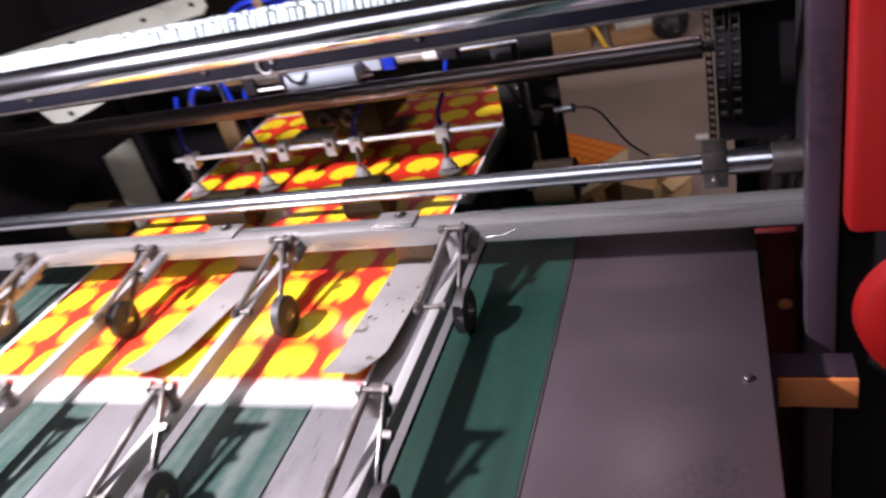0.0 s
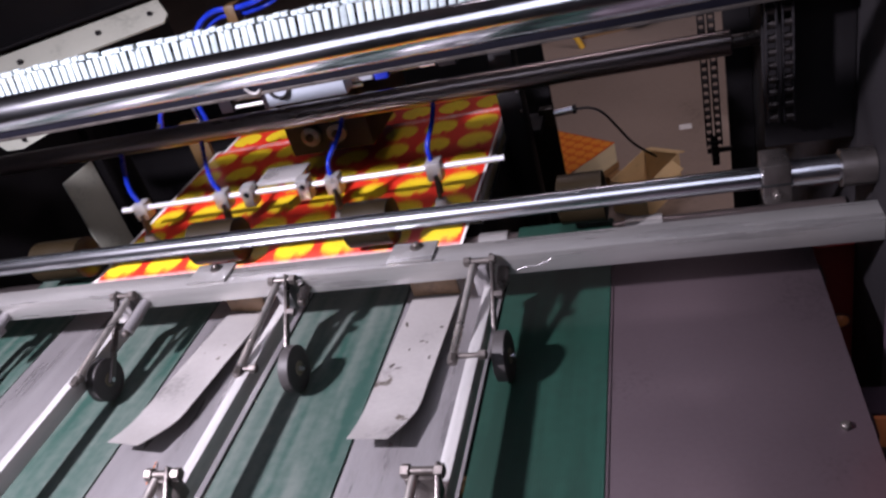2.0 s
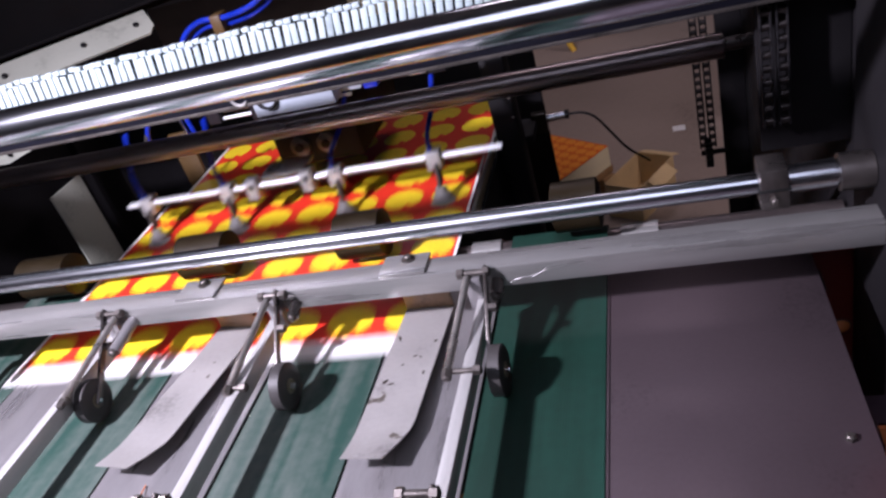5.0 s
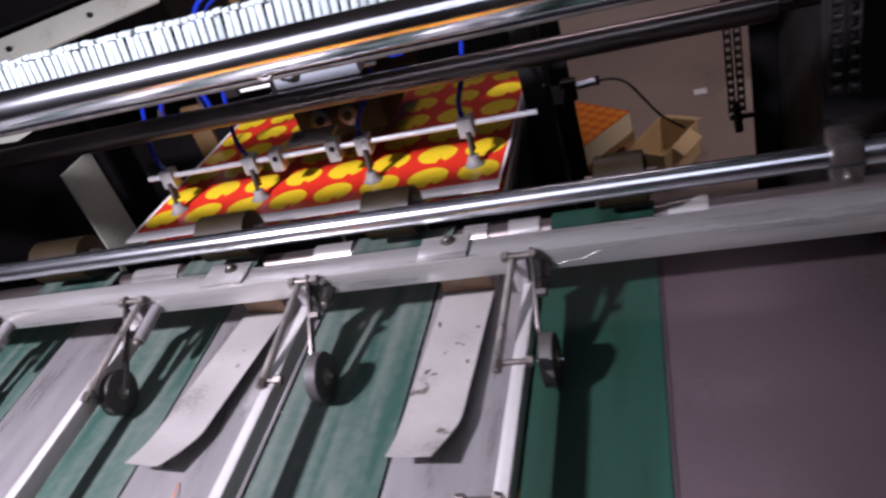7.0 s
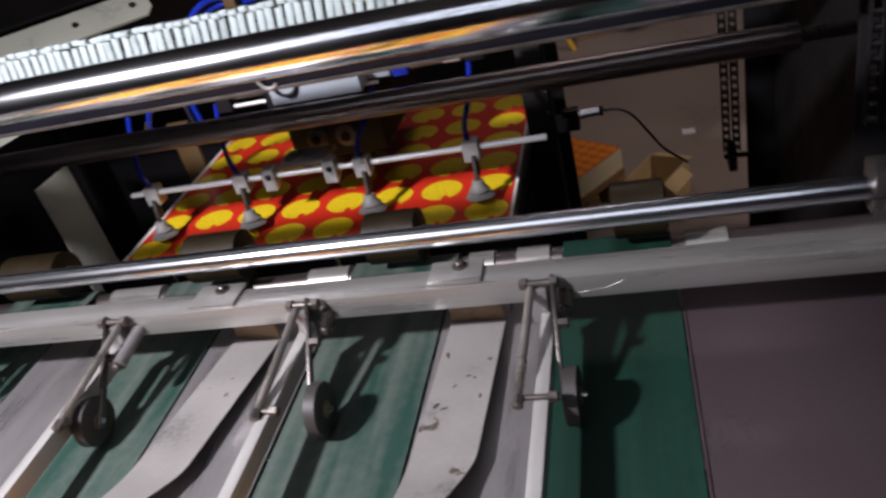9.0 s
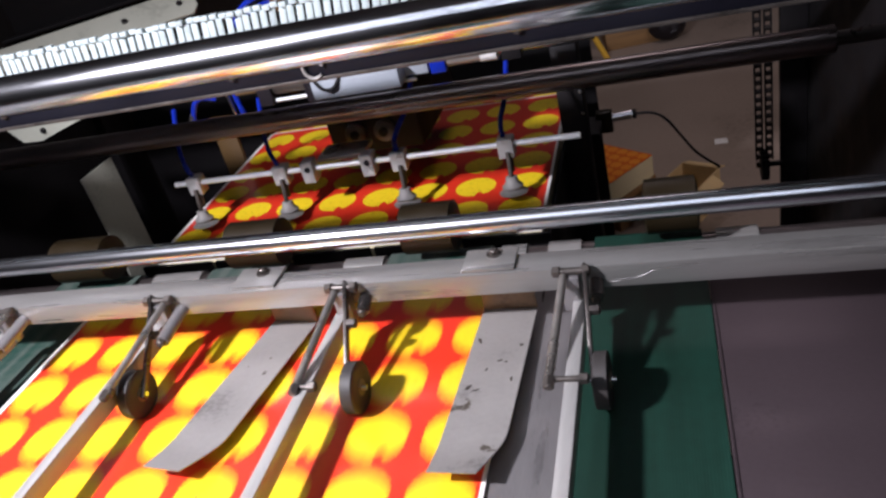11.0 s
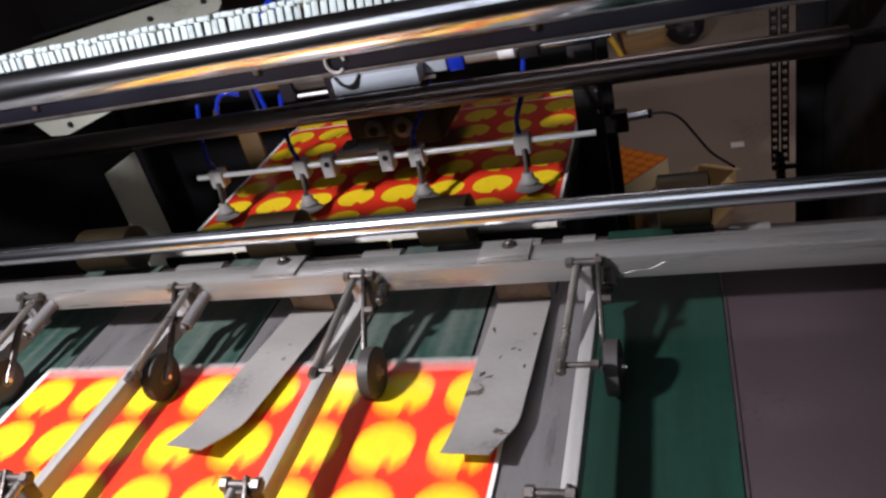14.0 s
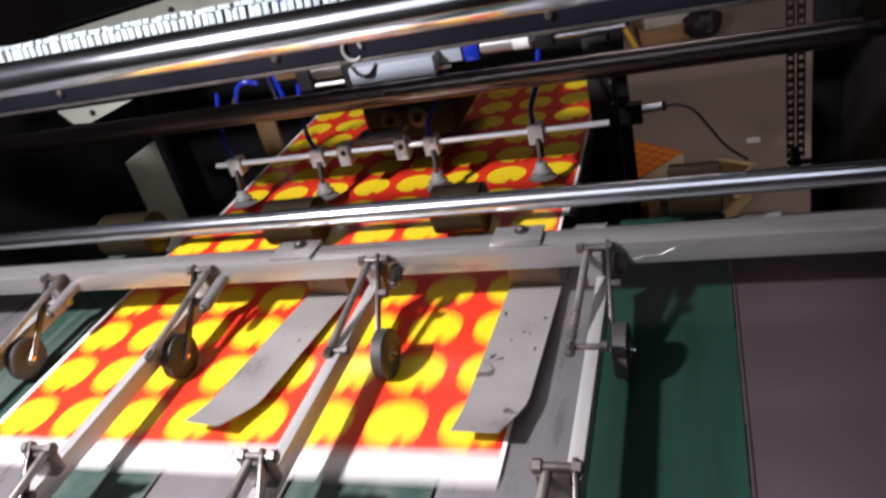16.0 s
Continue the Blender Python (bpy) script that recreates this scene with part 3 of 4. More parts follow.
pile = thing("sheet_pile", (PILE_X, PILE_Y, 0), "tall pile of red sheets printed with yellow fruit", "paper pile")
part("paper_block", box(B(), 0.001, SHEET_W - 0.001, 0.001, 0.679, 0.15, PILE_Z - 0.0012), PAPER, pile, "cut paper edges of the pile")
ob = new("top_sheet", mesh_of("top_sheet", box(B(), 0, SHEET_W, 0, 0.68, 0, 0.001), PRINT_PILE, False))
ob.parent = pile
ob.matrix_basis = pose(0, 0, PILE_Z - 0.001)
part("pallet", box(B(), -0.05, SHEET_W + 0.05, -0.05, SHEET_L + 0.05, 0, 0.15, 0.004), WOOD, pile)

# black plates added over the pale paper front in place of its shade
for x in (0.06, 0.22, 0.38, 0.54, 0.70):
    lay = thing("front_mask", (PILE_X + x, PILE_Y - 0.012, 0), "dark upright plate added to darken the front of the sheet pile", "stop plate", "front stops of the pile")
    part("plate", box(B(), -0.076, 0.076, 0.0, 0.008, 0.0, 0.7812, 0.002), BLACK, lay)
SHEET_MESH = sheet_mesh()
LEAD_TIMES = (-0.22, 2.54, 5.20, 7.83, 10.51, 13.11, 15.75)
SHEETS = []
for k, T in enumerate(LEAD_TIMES):
    ob = tagged(new("printed_sheet", SHEET_MESH), "glossy red sheet printed with yellow fruit, sliding along the belts", "printed sheet", "sheets fed through the machine")
    SHEETS.append((ob, T, PILE_Z + 0.0015 * (len(LEAD_TIMES) - k)))

delivered = thing("delivered_pile", (PILE_X, -0.36, 0), "low pile of delivered red and yellow sheets", "paper pile")
part("paper_block", box(B(), 0, SHEET_W, 0, SHEET_L, 0.12, 0.60), PAPER, delivered, "cut paper edges of the pile")
part("pallet", box(B(), -0.05, SHEET_W + 0.05, -0.05, SHEET_L + 0.05, 0, 0.12, 0.004), WOOD, delivered)

# ---------------------------------------------------------------- suction bar
suction = thing("suction_bar", (0, 1.59, 0.881), "thin bright suction bar with clamps, hoses and pale suckers", "suction bar")
part("rod", rod_between(B(), (-0.983, 0, 0), (-0.177, 0, 0), 0.0055, 20), BRIGHT_ROD, suction)
SUCKERS = []
SUCK_X = (-0.935, -0.745, -0.505, -0.306)
for i, x in enumerate(SUCK_X):
    cl = part("clamp_block", box(B(), x - 0.014, x + 0.014, -0.014, 0.014, -0.022, 0.014, 0.002), BLOCK, suction, "pale metal clamp block")
    part("guide", rod_between(B(), (x + 0.004, -0.012, -0.02), (x + 0.004, -0.016, -0.045), 0.006, 14), BOLT, suction)
    s = thing("sucker", (x + 0.004, -0.03, -0.08), "", "")
    s.parent = suction
    part("cup", lathe(B(), [(0, 0.025), (0.002, 0.026), (0.008, 0.017), (0.013, 0.019), (0.020, 0.012), (0.030, 0.010)], (0, 0, 0), (0, 0.12, 1), 28), SUCKER, s, "pale grey rubber suction cup")
    part("stem", rod_between(B(), (0, 0.003, 0.03), (0, 0.012, 0.072), 0.0042, 12), BOLT, s)
    SUCKERS.append(s)
    lean = (-0.055, -0.05, 0.03, 0.008)[i]
    part("hose", hose(B(), [(x - 0.004, 0.002, 0.012), (x - 0.006 + lean * 0.2, 0.01, 0.04), (x + lean * 0.7, 0.05, 0.075), (x + lean, 0.10, 0.12)], 0.0046, 8), BLUE, suction, "blue air hose")
for x in (-0.685, -0.565):
    bm = box(B(), x - 0.012, x + 0.012, -0.016, 0.014, -0.024, 0.018, 0.002)
    rod_between(bm, (x - 0.013, -0.003, 0.0), (x + 0.013, -0.003, 0.0), 0.008, 16)
    pb = part("pivot_block", bm, BLOCK, suction, "pale pivot block")
    # the hole is a solid black disc that stands for its shade
    part("bore", rod_between(B(), (x + 0.002, -0.0175, 0.004), (x + 0.002, -0.012, 0.004), 0.006, 16), BLACK, pb)
part("carrier_plate", box(B(), -0.672, -0.578, 0.012, 0.075, 0.004, 0.012, 0.001), BLOCK, suction, "slotted carrier plate")

# ---------------------------------------------------------------- feeder head over the pile
head = thing("vacuum_feeder", (-0.585, 1.75, 0.915), "dark suction head casting hanging over the sheet pile", "suction head")
part("body", box(B(), -0.09, 0.10, -0.06, 0.24, -0.06, 0.10, 0.006), BLACK, head)
for x in (-0.03, 0.03):
    bm = lathe(B(), [(0, 0.014), (0.002, 0.021), (0.012, 0.021), (0.014, 0.018)], (x, -0.074, -0.015), (0, 1, 0), 24)
    part("cylinder_end", bm, BOLT, head)
    # black disc in place of the dark inside of the hole
    part("bore", rod_between(B(), (x, -0.078, -0.015), (x, -0.07, -0.015), 0.009, 16), BLACK, head)
part("beam", box(B(), -1.0, 0.90, 0.06, 0.14, 0.10, 0.16, 0.004), DARK, head)

valve = thing("valve_box", (-0.56, 1.63, 1.0), "pale grey valve box with a cable", "valve box")
part("case", box(B(), -0.085, 0.084, -0.012, 0.03, 0.0, 0.034, 0.003), VALVE, valve)
part("cable", hose(B(), [(-0.075, -0.012, 0.036), (-0.06, -0.02, 0.022), (-0.04, -0.02, 0.02), (-0.025, -0.012, 0.036)], 0.003), BLACK, valve)
ring = thing("hose_ring", (-0.478, 1.304, 1.152), "pale cable ring under the roller", "cable ring")
bm = hose(B(), [(0.014 * math.cos(a), 0, 0.016 * math.sin(a)) for a in [0.5 * k for k in range(12)]], 0.0025, 8, 3)
part("ring", bm, SUCKER, ring)

cyl = thing("air_cylinder", (-0.40, 1.68, 1.022), "bright air cylinder with rod and blue fitting", "air cylinder")
part("barrel", rod_between(B(), (0, 0, 0), (0.09, 0, 0), 0.016, 20), ALU, cyl)
part("front_cap", box(B(), -0.095, -0.034, -0.018, 0.014, -0.018, 0.016, 0.004), VALVE, cyl, "pale grey valve block")
part("end_cap", rod_between(B(), (0.062, 0, 0), (0.0915, 0, 0), 0.0175, 20), WHITE, cyl, "white end cap")
part("piston_rod", rod_between(B(), (0.09, 0, -0.004), (0.26, 0, -0.004), 0.0045, 14), CHROME, cyl)
part("end_block", box(B(), 0.10, 0.135, -0.016, 0.016, -0.018, 0.02, 0.003), BLACK, cyl)
part("fitting", box(B(), -0.03, 0.0, -0.022, 0.012, -0.02, 0.012, 0.004), BLUE, cyl, "blue push-in fitting")
loop = thing("hose_loop", (-0.90, 1.66, 1.0), "blue air hose bent in a loop behind the roller", "air hose", "hoses behind the roller")
part("hose", hose(B(), [(-0.036, 0, -0.05), (-0.030, 0, -0.012), (-0.016, 0, 0.016), (0.006, 0, 0.026), (0.026, 0.01, 0.016)], 0.0052), BLUE, loop)
part("fitting", rod_between(B(), (-0.038, 0, -0.02), (-0.030, 0, -0.006), 0.0064, 12), BOLT, loop)
pinned = thing("hose_drop", (-0.838, 1.66, 1.0), "blue air hose beside a bright upright pin", "air hose", "hoses behind the roller")
part("pin", rod_between(B(), (-0.004, 0, 0.05), (0.004, 0, -0.05), 0.0042, 14), CHROME, pinned, "bright pin")
part("hose", hose(B(), [(0.012, 0.002, 0.06), (0.013, 0.002, 0.02), (0.017, 0.002, -0.02), (0.02, 0.002, -0.05)], 0.0052), BLUE, pinned)
ochre = thing("ochre_bracket", (-0.79, 1.67, 1.02), "ochre painted bracket on the feeder rail", "bracket")
bm = B()
slab(bm, [(-0.034, 0.0), (0.018, 0.0), (0.018, 0.030), (0.004, 0.046), (-0.034, 0.046)], 0.012, Matrix.Rotation(radians(90), 4, "X"))
part("plate", bm, OCHRE, ochre)
part("bolt", hexbolt(B(), (0.004, -0.012, 0.028), (0, -1, 0), 0.006, 0.004), BLACK, ochre)
rail = thing("feeder_rail", (-0.62, 1.665, 0.997), "thin bright rail with dark slide blocks under the valve box", "rail")
part("rod", rod_between(B(), (-0.155, 0, 0), (0.16, 0, 0), 0.0036, 16), BRIGHT_ROD, rail)
for x0, x1, z0, z1 in ((-0.155, -0.125, -0.006, 0.05), (-0.056, -0.034, -0.014, 0.045)):
    part("slide_block", box(B(), x0, x1, -0.012, 0.02, z0, z1, 0.003), DARK, rail)
part("motor", rod_between(B(), (-0.124, 0.012, 0.026), (-0.057, 0.012, 0.026), 0.018, 20), BOLT, rail, "dull grey motor barrel")
bundle = thing("hose_bundle", (-0.72, 1.75, 1.17), "two blue air hoses above the wiring duct", "air hose", "hoses behind the roller")
for dy, dz in ((0.0, 0.0), (0.015, -0.016)):
    part("hose", hose(B(), [(-0.12, dy, -0.07 + dz), (-0.088, dy, -0.02 + dz), (-0.04, dy, 0.004 + dz), (0.02, dy, 0.002 + dz), (0.09, dy, 0.014 + dz), (0.15, dy + 0.02, 0.05 + dz)], 0.006), BLUE, bundle)
part("clip", box(B(), -0.012, 0.012, -0.009, 0.026, -0.028, 0.011, 0.002), OCHRE, bundle)
part("bracket", box(B(), -0.006, 0.006, 0.0262, 0.034, -0.12, 0.0, 0.001), DARK, bundle)

# ---------------------------------------------------------------- feeder side post with sensor
post = thing("feeder_post", (-0.204, 1.83, 0), "black feeder side post with bolt holes", "post")
part("post", box(B(), -0.034, 0.016, -0.02, 0.04, 0.0, 0.97, 0.003), BLACK, post)
for z in (0.90, 0.875, 0.83):
    part("bolt", hexbolt(B(), (0.012, -0.02, z), (0, -1, 0), 0.0035, 0.003), CHROME_WORN, post)
sensor = thing("sensor_shaft", (-0.16, 1.955, 0.75), "bright sensor on a brown bracket with hanging cable", "sensor")
part("bracket", box(B(), -0.022, 0.012, -0.012, 0.012, -0.03, 0.018, 0.003), BROWN, sensor)
part("stem", box(B(), -0.05, -0.010, -0.088, 0.006, -0.012, 0.006, 0.002), BLACK, sensor)
part("barrel", rod_between(B(), (0.012, 0, 0), (0.055, 0, 0.003), 0.009, 20), CHROME, sensor)
part("tip", rod_between(B(), (0.055, 0, 0.003), (0.063, 0, 0.003), 0.010, 16), BLACK, sensor)
part("cable", hose(B(), [(0.063, 0, 0.003), (0.095, 0, 0.0), (0.122, 0, -0.018), (0.15, 0, -0.06), (0.18, 0, -0.105), (0.225, 0, -0.145)], 0.0028), BLACK, sensor)


# ---------------------------------------------------------------- chains
def chain(x, y, z0, z1, strands, pitch, label):
    c = thing("roller_chain", (x, y, 0), label, "chain", "drive chains")
    k1 = pitch / 0.0127
    gap = 0.0135 * k1
    side, pin = B(), B()
    for s in (-0.0042, 0.0042):
        box(side, (s - 0.0009) * k1, (s + 0.0009) * k1, -0.0045 * k1, 0.0045 * k1, -0.001 * k1, 0.0132 * k1, 0.0007)
    rod_between(pin, (-0.0034 * k1, 0, 0.0035 * k1), (0.0034 * k1, 0, 0.0035 * k1), 0.0037 * k1, 10)
    meshes = (("link", mesh_of("link", side, BLACK)), ("link_roller", mesh_of("link_roller", pin, CHAIN)))
    for s in range(strands):
        for k in range(int((z1 - z0) / pitch)):
            for name, me in meshes:
                ob = new(name, me)
                ob.parent = c
                ob.matrix_basis = pose(s * gap, 0, z0 + k * pitch)
    return c


chain(0.212, 2.55, 0.31, 1.25, 2, 0.0254, "greasy double roller chain hanging vertically")
chain(0.238, 1.33, 0.96, 1.32, 2, 0.0185, "dark greasy roller chain beside the side frame")
sp = thing("sprocket", (0.215, 2.55, 0.29), "dark toothed sprocket under the hanging chain", "sprocket")
bm = B()
prof = []
for k in range(36):
    r = 0.040 + (0.006 if k % 2 else 0)
    prof.append((r * math.cos(2 * math.pi * k / 36), r * math.sin(2 * math.pi * k / 36)))
slab(bm, prof, 0.02, Matrix.Rotation(radians(90), 4, "Y"))
part("wheel", bm, BLACK, sp)
part("axle", rod_between(B(), (-0.012, 0, 0), (0.06, 0, 0), 0.008, 14), BLACK, sp)

# ---------------------------------------------------------------- side frames
frame_r = thing("machine_frame", (0.345, 0, 0), "dark painted machine side frame", "machine frame")
part("column", box(B(), -0.022, 0.014, 1.06, 1.10, 0.0, 1.62, 0.004), SIDE, frame_r)
part("web", box(B(), -0.012, 0.012, 1.101, 1.30, 0.0, 1.62, 0.003), BLACK, frame_r)
# added panel that hides the lit floor beside the table
part("lower_panel", box(B(), -0.072, -0.013, 1.282, 1.30, 0.0, 0.78, 0.002), RED_DULL, frame_r, "dull red lower panel added to close off the floor")
part("rear_plate", box(B(), 0.0, 0.03, 1.301, 2.60, 0.0, 1.62, 0.004), BLACK, frame_r)
part("rear_upright", box(B(), -0.072, -0.001, 2.575, 2.60, 0.0, 1.62, 0.003), BLACK, frame_r)
part("chain_plate", box(B(), -0.115, -0.001, 1.36, 1.372, 0.905, 1.62, 0.002), BLACK, frame_r)
part("bearing", rod_between(B(), (-0.013, 1.208, 0.945), (-0.05, 1.208, 0.945), 0.023, 24), LEVER, frame_r)
dot = thing("orange_marker", (0.315, 1.281, 0.646), "small glossy orange marker lamp on the lower panel", "marker lamp")
part("lens", lathe(B(), [(0, 0.009), (0.004, 0.011), (0.008, 0.008), (0.010, 0.003)], (0, 0, 0), (0, -1, 0), 20), ORANGE, dot)
part("ring", lathe(B(), [(0, 0.0112), (0.003, 0.0135), (0.0035, 0.0112)], (0, 0, 0), (0, -1, 0), 20), BOLT, dot)
strut = thing("frame_strut", (0.275, 0.99, 0.695), "strut between table and side frame, front coloured orange as if lit", "strut")
# the orange light on the front is put into the web's colour
part("web", box(B(), 0, 0.10, 0, 0.006, 0, 0.046, 0.001), ORANGE, strut)
part("flange", box(B(), 0, 0.10, 0.007, 0.05, 0.043, 0.048, 0.001), SIDE, strut)
guard = thing("red_guard", (0.362, 1.03, 0), "red painted guard cover on the side frame", "guard")
part("panel", box(B(), 0.0, 0.30, 0.0, 0.05, 0.925, 1.65, 0.012), RED, guard)
part("knob", lathe(B(), [(0, 0.05), (0.004, 0.075), (0.016, 0.094), (0.042, 0.098), (0.050, 0.085)], (0.104, -0.055, 0.828), (0, 1, 0), 32), RED, guard)
# added black backing that keeps the floor beyond out of sight
part("carrier", box(B(), 0.0, 0.3, 0.051, 0.12, 0.0, 1.65, 0.004), BLACK, guard)

frame_l = thing("machine_frame", (-1.66, 0, 0), "dark painted machine side frame", "machine frame")
part("plate", box(B(), -0.03, 0.02, 1.0, 2.9, 0.0, 1.75, 0.004), BLACK, frame_l)
for y in (1.4, 2.2):
    part("rib", box(B(), 0.0205, 0.05, y, y + 0.03, 0.0, 1.5, 0.003), BLACK, frame_l)
# added black screen that hides the lit floor behind the pile
rear = thing("rear_dark_screen", (-1.63, 2.35, 0), "black panel added to keep the space behind the sheet pile dark", "panel")
part("panel", box(B(), 0.0, 1.42, 0.0, 0.02, 0.0, 0.93, 0.003), BLACK, rear)
part("rail", box(B(), 0.0, 1.42, -0.03, -0.0005, 0.88, 0.92, 0.003), BLACK, rear)

cover = thing("white_cover", (-1.445, 1.846, 0), "pale upright cover plate inside the dark frame", "cover plate")
part("plate", box(B(), 0, 0.006, 0, 0.13, 0.40, 0.812, 0.0015), CREAM, cover)
part("foot", box(B(), -0.004, 0.01, 0.0, 0.13, 0, 0.399), DARK, cover)

arm = thing("cream_bracket", (-1.279, 2.045, 1.12, 32, 0, 44), "cream flat steel bracket with holes drawn as black studs", "bracket")
bm = B()
slab(bm, [(-0.45, -0.045), (0.16, -0.045), (0.18, -0.02), (0.18, 0.045), (-0.45, 0.045)], 0.006)
part("plate", bm, CREAM, arm)
# black heads stand for the dark holes of the bracket
for x in (0.0, 0.14, -0.2):
    part("bolt", hexbolt(B(), (x, 0.0, 0.006), (0, 0, 1), 0.008, 0.005), BLACK, arm)
part("hanger", box(B(), -0.45, -0.35, -0.02, 0.02, -0.16, 0.0, 0.002), DARK, arm)
hood = thing("dark_hood", (-1.55, 2.12, 1.16, 0, 0, 44), "black sheet-metal hood behind a cream bracket", "hood")
part("panel", box(B(), -0.5, 0.6, 0.04, 0.06, -0.05, 0.6, 0.003), BLACK, hood)
part("lip", box(B(), -0.5, 0.6, 0.0, 0.039, -0.03, -0.02, 0.002), BLACK, hood)

tab = thing("cream_gusset", (-1.372, 1.75, 0.977), "cream gusset plate with a hole drawn as a black stud", "bracket")
bm = B()
slab(bm, [(-0.10, 0.022), (-0.07, -0.014), (-0.02, -0.016), (0.117, 0.022)], 0.006, Matrix.Rotation(radians(90), 4, "X"))
part("plate", bm, CREAM, tab)
# the gusset's dark hole, drawn as a black head
part("bolt", hexbolt(B(), (0.0, -0.006, 0.008), (0, -1, 0), 0.007, 0.005), BLACK, tab)

# ---------------------------------------------------------------- behind the machine
stack = thing("printed_stack", (-0.098, 2.885, 0, 0, 0, -38), "stack of orange printed sheets on a pallet", "paper pile")
part("paper_block", box(B(), -0.50, 0.0, -0.36, 0.0, 0.12, 0.198), PAPER, stack, "pale cut paper edges")
part("top_sheet", box(B(), -0.501, 0.001, -0.361, 0.001, 0.1982, 0.200), PRINT_SMALL, stack, "orange sheet with rows of fruit")
for y in (-0.36, -0.21, -0.06):
    part("bearer", box(B(), -0.51, 0.01, y, y + 0.06, 0.0, 0.09, 0.003), WOOD, stack)
for k in range(5):
    part("board", box(B(), -0.51 + k * 0.105, -0.42 + k * 0.105, -0.37, 0.01, 0.091, 0.119, 0.002), WOOD, stack)

cb = thing("cardboard_box", (0.0, 2.80, 0, 0, 0, -30), "open brown cardboard box", "cardboard box")
for x0, x1, y0, y1 in ((-0.07, -0.067, -0.12, 0.12), (0.067, 0.07, -0.12, 0.12), (-0.067, 0.067, -0.12, -0.117), (-0.067, 0.067, 0.117, 0.12)):
    part("side", box(B(), x0, x1, y0, y1, 0.004, 0.13), CARD, cb)
part("bottom", box(B(), -0.07, 0.07, -0.12, 0.12, 0.0, 0.004), CARD, cb)
for m in (pose(0.07, 0, 0.13, 0, 35, 0), pose(0, 0.12, 0.13, 0, 20, 90)):
    part("flap", box(B(), 0, 0.05, -0.066, 0.066, -0.002, 0.002, 0, m), CARD, cb)
scrap = single("paper_scrap", box(B(), 0.135, 0.185, 3.325, 3.372, 0.0, 0.0015), WHITE, "small white paper scrap on the floor", "paper scrap")

for i, (x, y, w, d, h, mt, lab) in enumerate(((-0.70, 4.95, 0.42, 0.36, 0.34, CARD, "brown cardboard carton on a wooden pallet"), (-0.21, 4.85, 0.24, 0.26, 0.22, CREAM, "pale wrapped carton on a wooden pallet"),
                                               (-1.45, 5.2, 0.6, 0.5, 0.45, PAPER, "stack of cut board on a wooden pallet"), (0.95, 5.6, 0.6, 0.6, 0.5, CREAM, "pale stack of board on a wooden pallet"))):
    t = thing("carton", (x, y, 0, 0, 0, 10 * i), lab, "carton", "cartons behind the machine")
    part("body", box(B(), -w / 2, w / 2, -d / 2, d / 2, 0.10, h, 0.004), mt, t)
    part("pallet", box(B(), -w / 2 - 0.03, w / 2 + 0.03, -d / 2 - 0.03, d / 2 + 0.03, 0, 0.099, 0.004), WOOD, t)
sack = thing("dark_sack", (0.0, 4.72, 0), "dark slumped sack on the floor", "sack")
bm = B()
bmesh.ops.create_icosphere(bm, subdivisions=3, radius=1.0)
for v in bm.verts:
    v.co = Vector((v.co.x * 0.10, v.co.y * 0.09, 0.085 + max(-1, v.co.z) * 0.085)) * (1 + 0.22 * noise.noise(v.co * 2.1))
    v.co.z = max(0.0, v.co.z)
part("bag", bm, DARK, sack)
handle = thing("yellow_handle", (-0.36, 4.55, 0), "yellow painted truck handle leaning by cartons", "handle")
part("bar", rod_between(B(), (-0.05, 0.0, 0.20), (0.04, -0.02, 0.0), 0.016, 12), YELLOW, handle)
part("grip", rod_between(B(), (-0.09, 0.0, 0.20), (-0.01, 0.0, 0.20), 0.014, 12), BLACK, handle)
thread = single("orange_thread", hose(B(), [(-0.588, 0.895, 0.802), (-0.583, 0.877, 0.805), (-0.582, 0.858, 0.802)], 0.0009, 6), ORANGE, "thin orange thread lying on the strip", "thread")


# ---------------------------------------------------------------- what moves
SPEED = 0.59
LIFT = 3.0


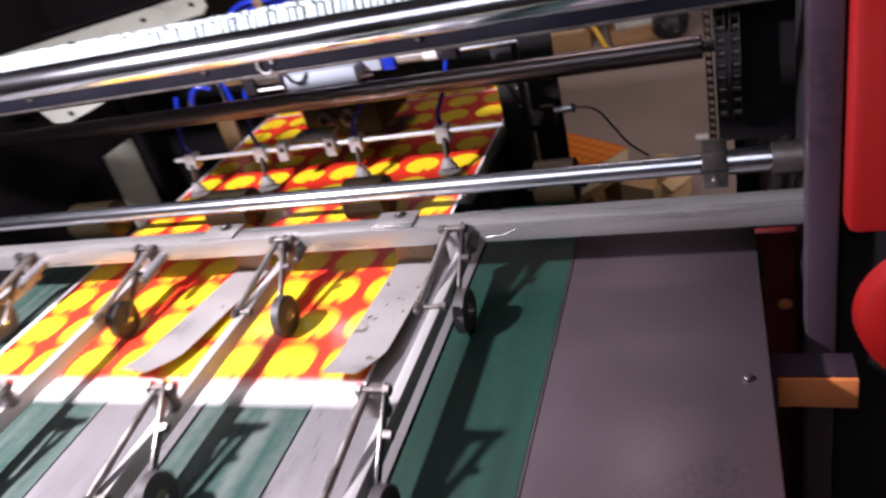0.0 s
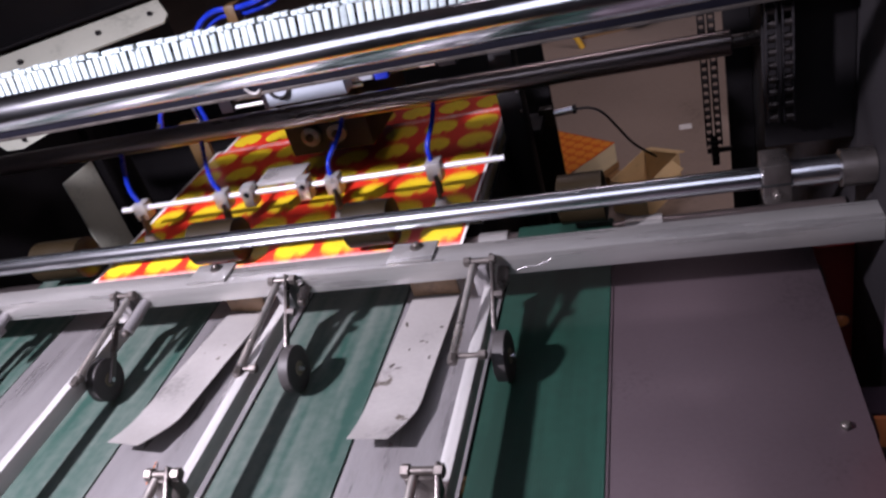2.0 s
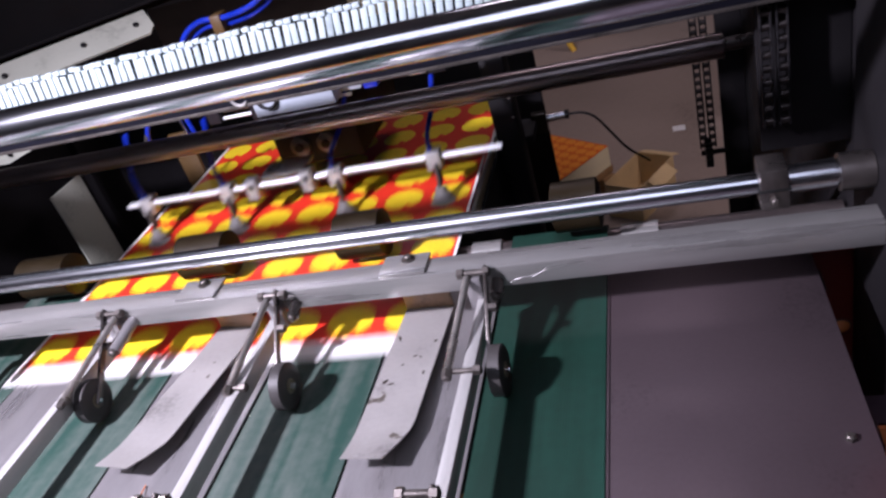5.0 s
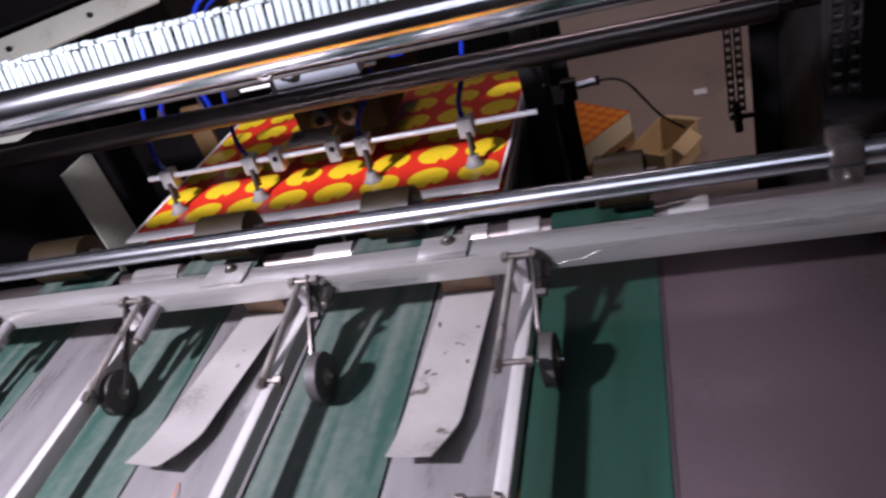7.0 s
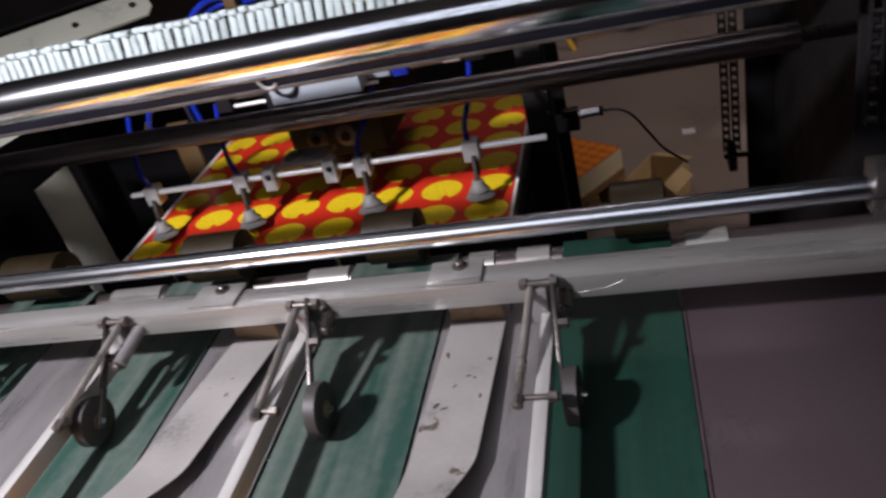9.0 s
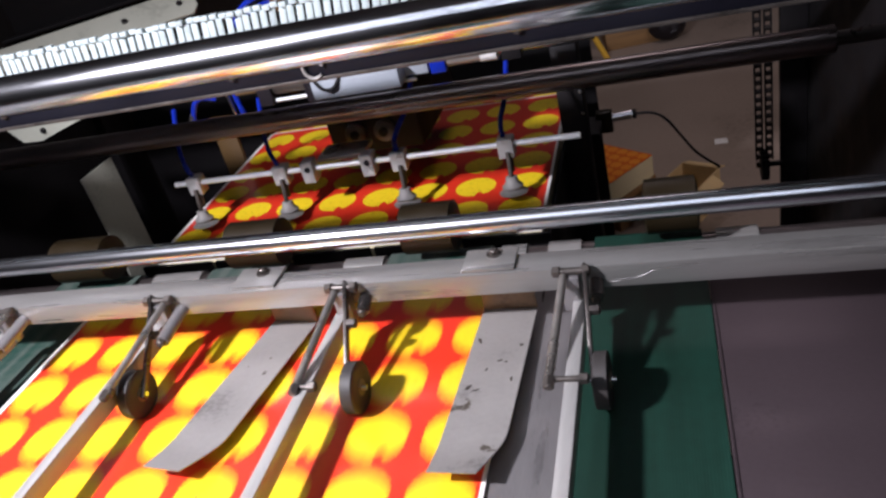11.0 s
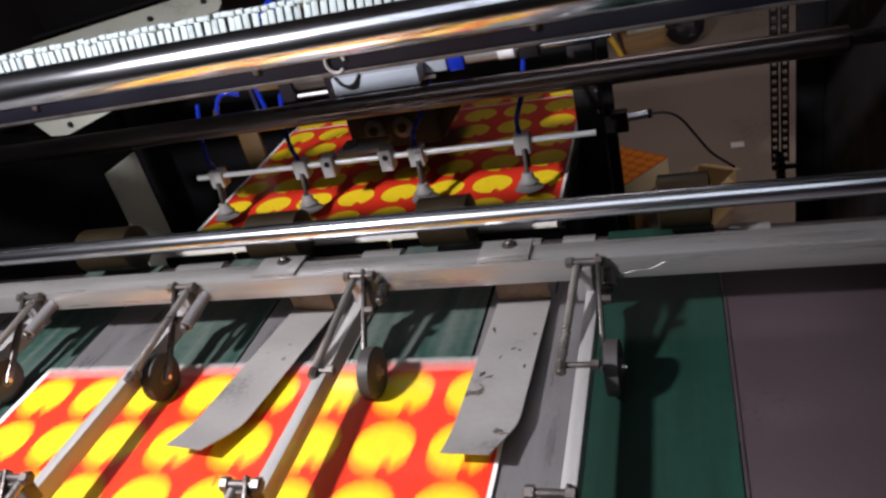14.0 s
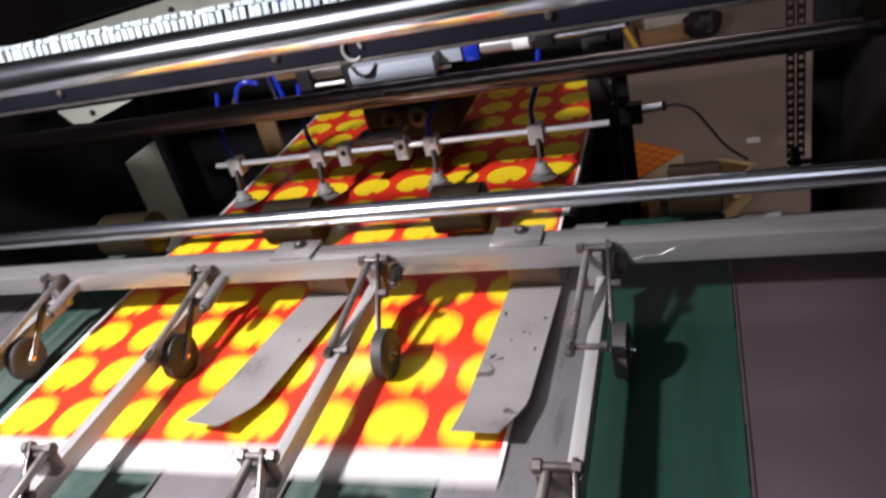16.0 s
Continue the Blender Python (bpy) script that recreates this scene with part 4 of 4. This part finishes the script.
def sheet_rows(T, rest):
    """Rest on the pile, lifted at the front, then drawn along the belts and dropped on the delivered pile."""
    lead = lambda t: 1.0 - SPEED * (t - T)
    start = T - 0.455 / SPEED
    rows = []

    def add(t, y, z, tilt=0.0):
        if -0.001 <= t <= 16.0:
            rows.append((t, pose(PILE_X, y, z) @ pose(0, SHEET_L, 0) @ pose(0, 0, 0, -tilt, 0, 0) @ pose(0, -SHEET_L, 0)))

    add(0.0 if start > 1.2 else -1, PILE_Y, rest)
    add(start - 0.36, PILE_Y, rest)
    add(start - 0.2, PILE_Y, rest, LIFT)
    add(start - 0.03, PILE_Y, rest, LIFT)
    for k in range(60):
        t = start + 0.06 * k
        y = lead(t)
        if y < -0.30:
            break
        s = min(1.0, max(0.0, (PILE_Y - y) / 0.16))
        add(t, y, rest + (0.8032 - rest) * s, LIFT * (1 - s))
    if T < 0:
        rows = [r for r in rows if r[0] > 0.0]
        rows.insert(0, (0.0, pose(PILE_X, lead(0.0), 0.8032)))
    add(T + 2.5, -0.36, 0.70)
    add(T + 2.75, -0.36, 0.602 + (T + 1) * 0.0006)
    add(16.0, -0.36, 0.602 + (T + 1) * 0.0006)
    rows.sort(key=lambda r: r[0])
    out = []
    for r in rows:
        if not out or r[0] - out[-1][0] > 0.02:
            out.append(r)
    if out[-1][0] < 15.97:
        out.append((16.0, out[-1][1]))
    return out


def cycle():
    """Suction bar: down on the pile, up, forward with the sheet, back."""
    keys = [(-1.47, 0, 0), (-1.36, 0, -0.03), (-1.25, 0, -0.058), (-1.13, 0, -0.045), (-1.02, 0, -0.01), (-0.95, 0, 0), (-0.80, 0, 0), (-0.71, -0.03, 0.0),
            (-0.52, -0.098, 0), (-0.42, -0.085, 0), (-0.31, -0.055, 0), (-0.20, -0.018, 0), (-0.12, 0, 0)]
    for T in (*LEAD_TIMES, 18.4):
        for dt, dy, dz in keys:
            if 0 < T + dt < 16:
                yield T + dt, dy, dz


def motions():
    for ob, T, rest in SHEETS:
        walk(ob, sheet_rows(T, rest))
    rows = [(0.0, 0, 0), *cycle(), (16.0, 0, 0)]
    walk(suction, [(t, pose(0, 1.59 + dy, 0.881 + dz)) for t, dy, dz in rows])
    for s, x in zip(SUCKERS, SUCK_X):
        walk(s, [(t, pose(x + 0.004, -0.03, -0.08 + max(0, -dz - 0.010))) for t, dy, dz in rows])
    turn = math.degrees(SPEED / 0.0325) * 0.08
    for w in WHEELS:
        place = w.matrix_basis.translation.copy()
        walk(w, [(min(16.0, k * 0.08), pose(*place, k * turn, 0, 0)) for k in range(201)])


motions()
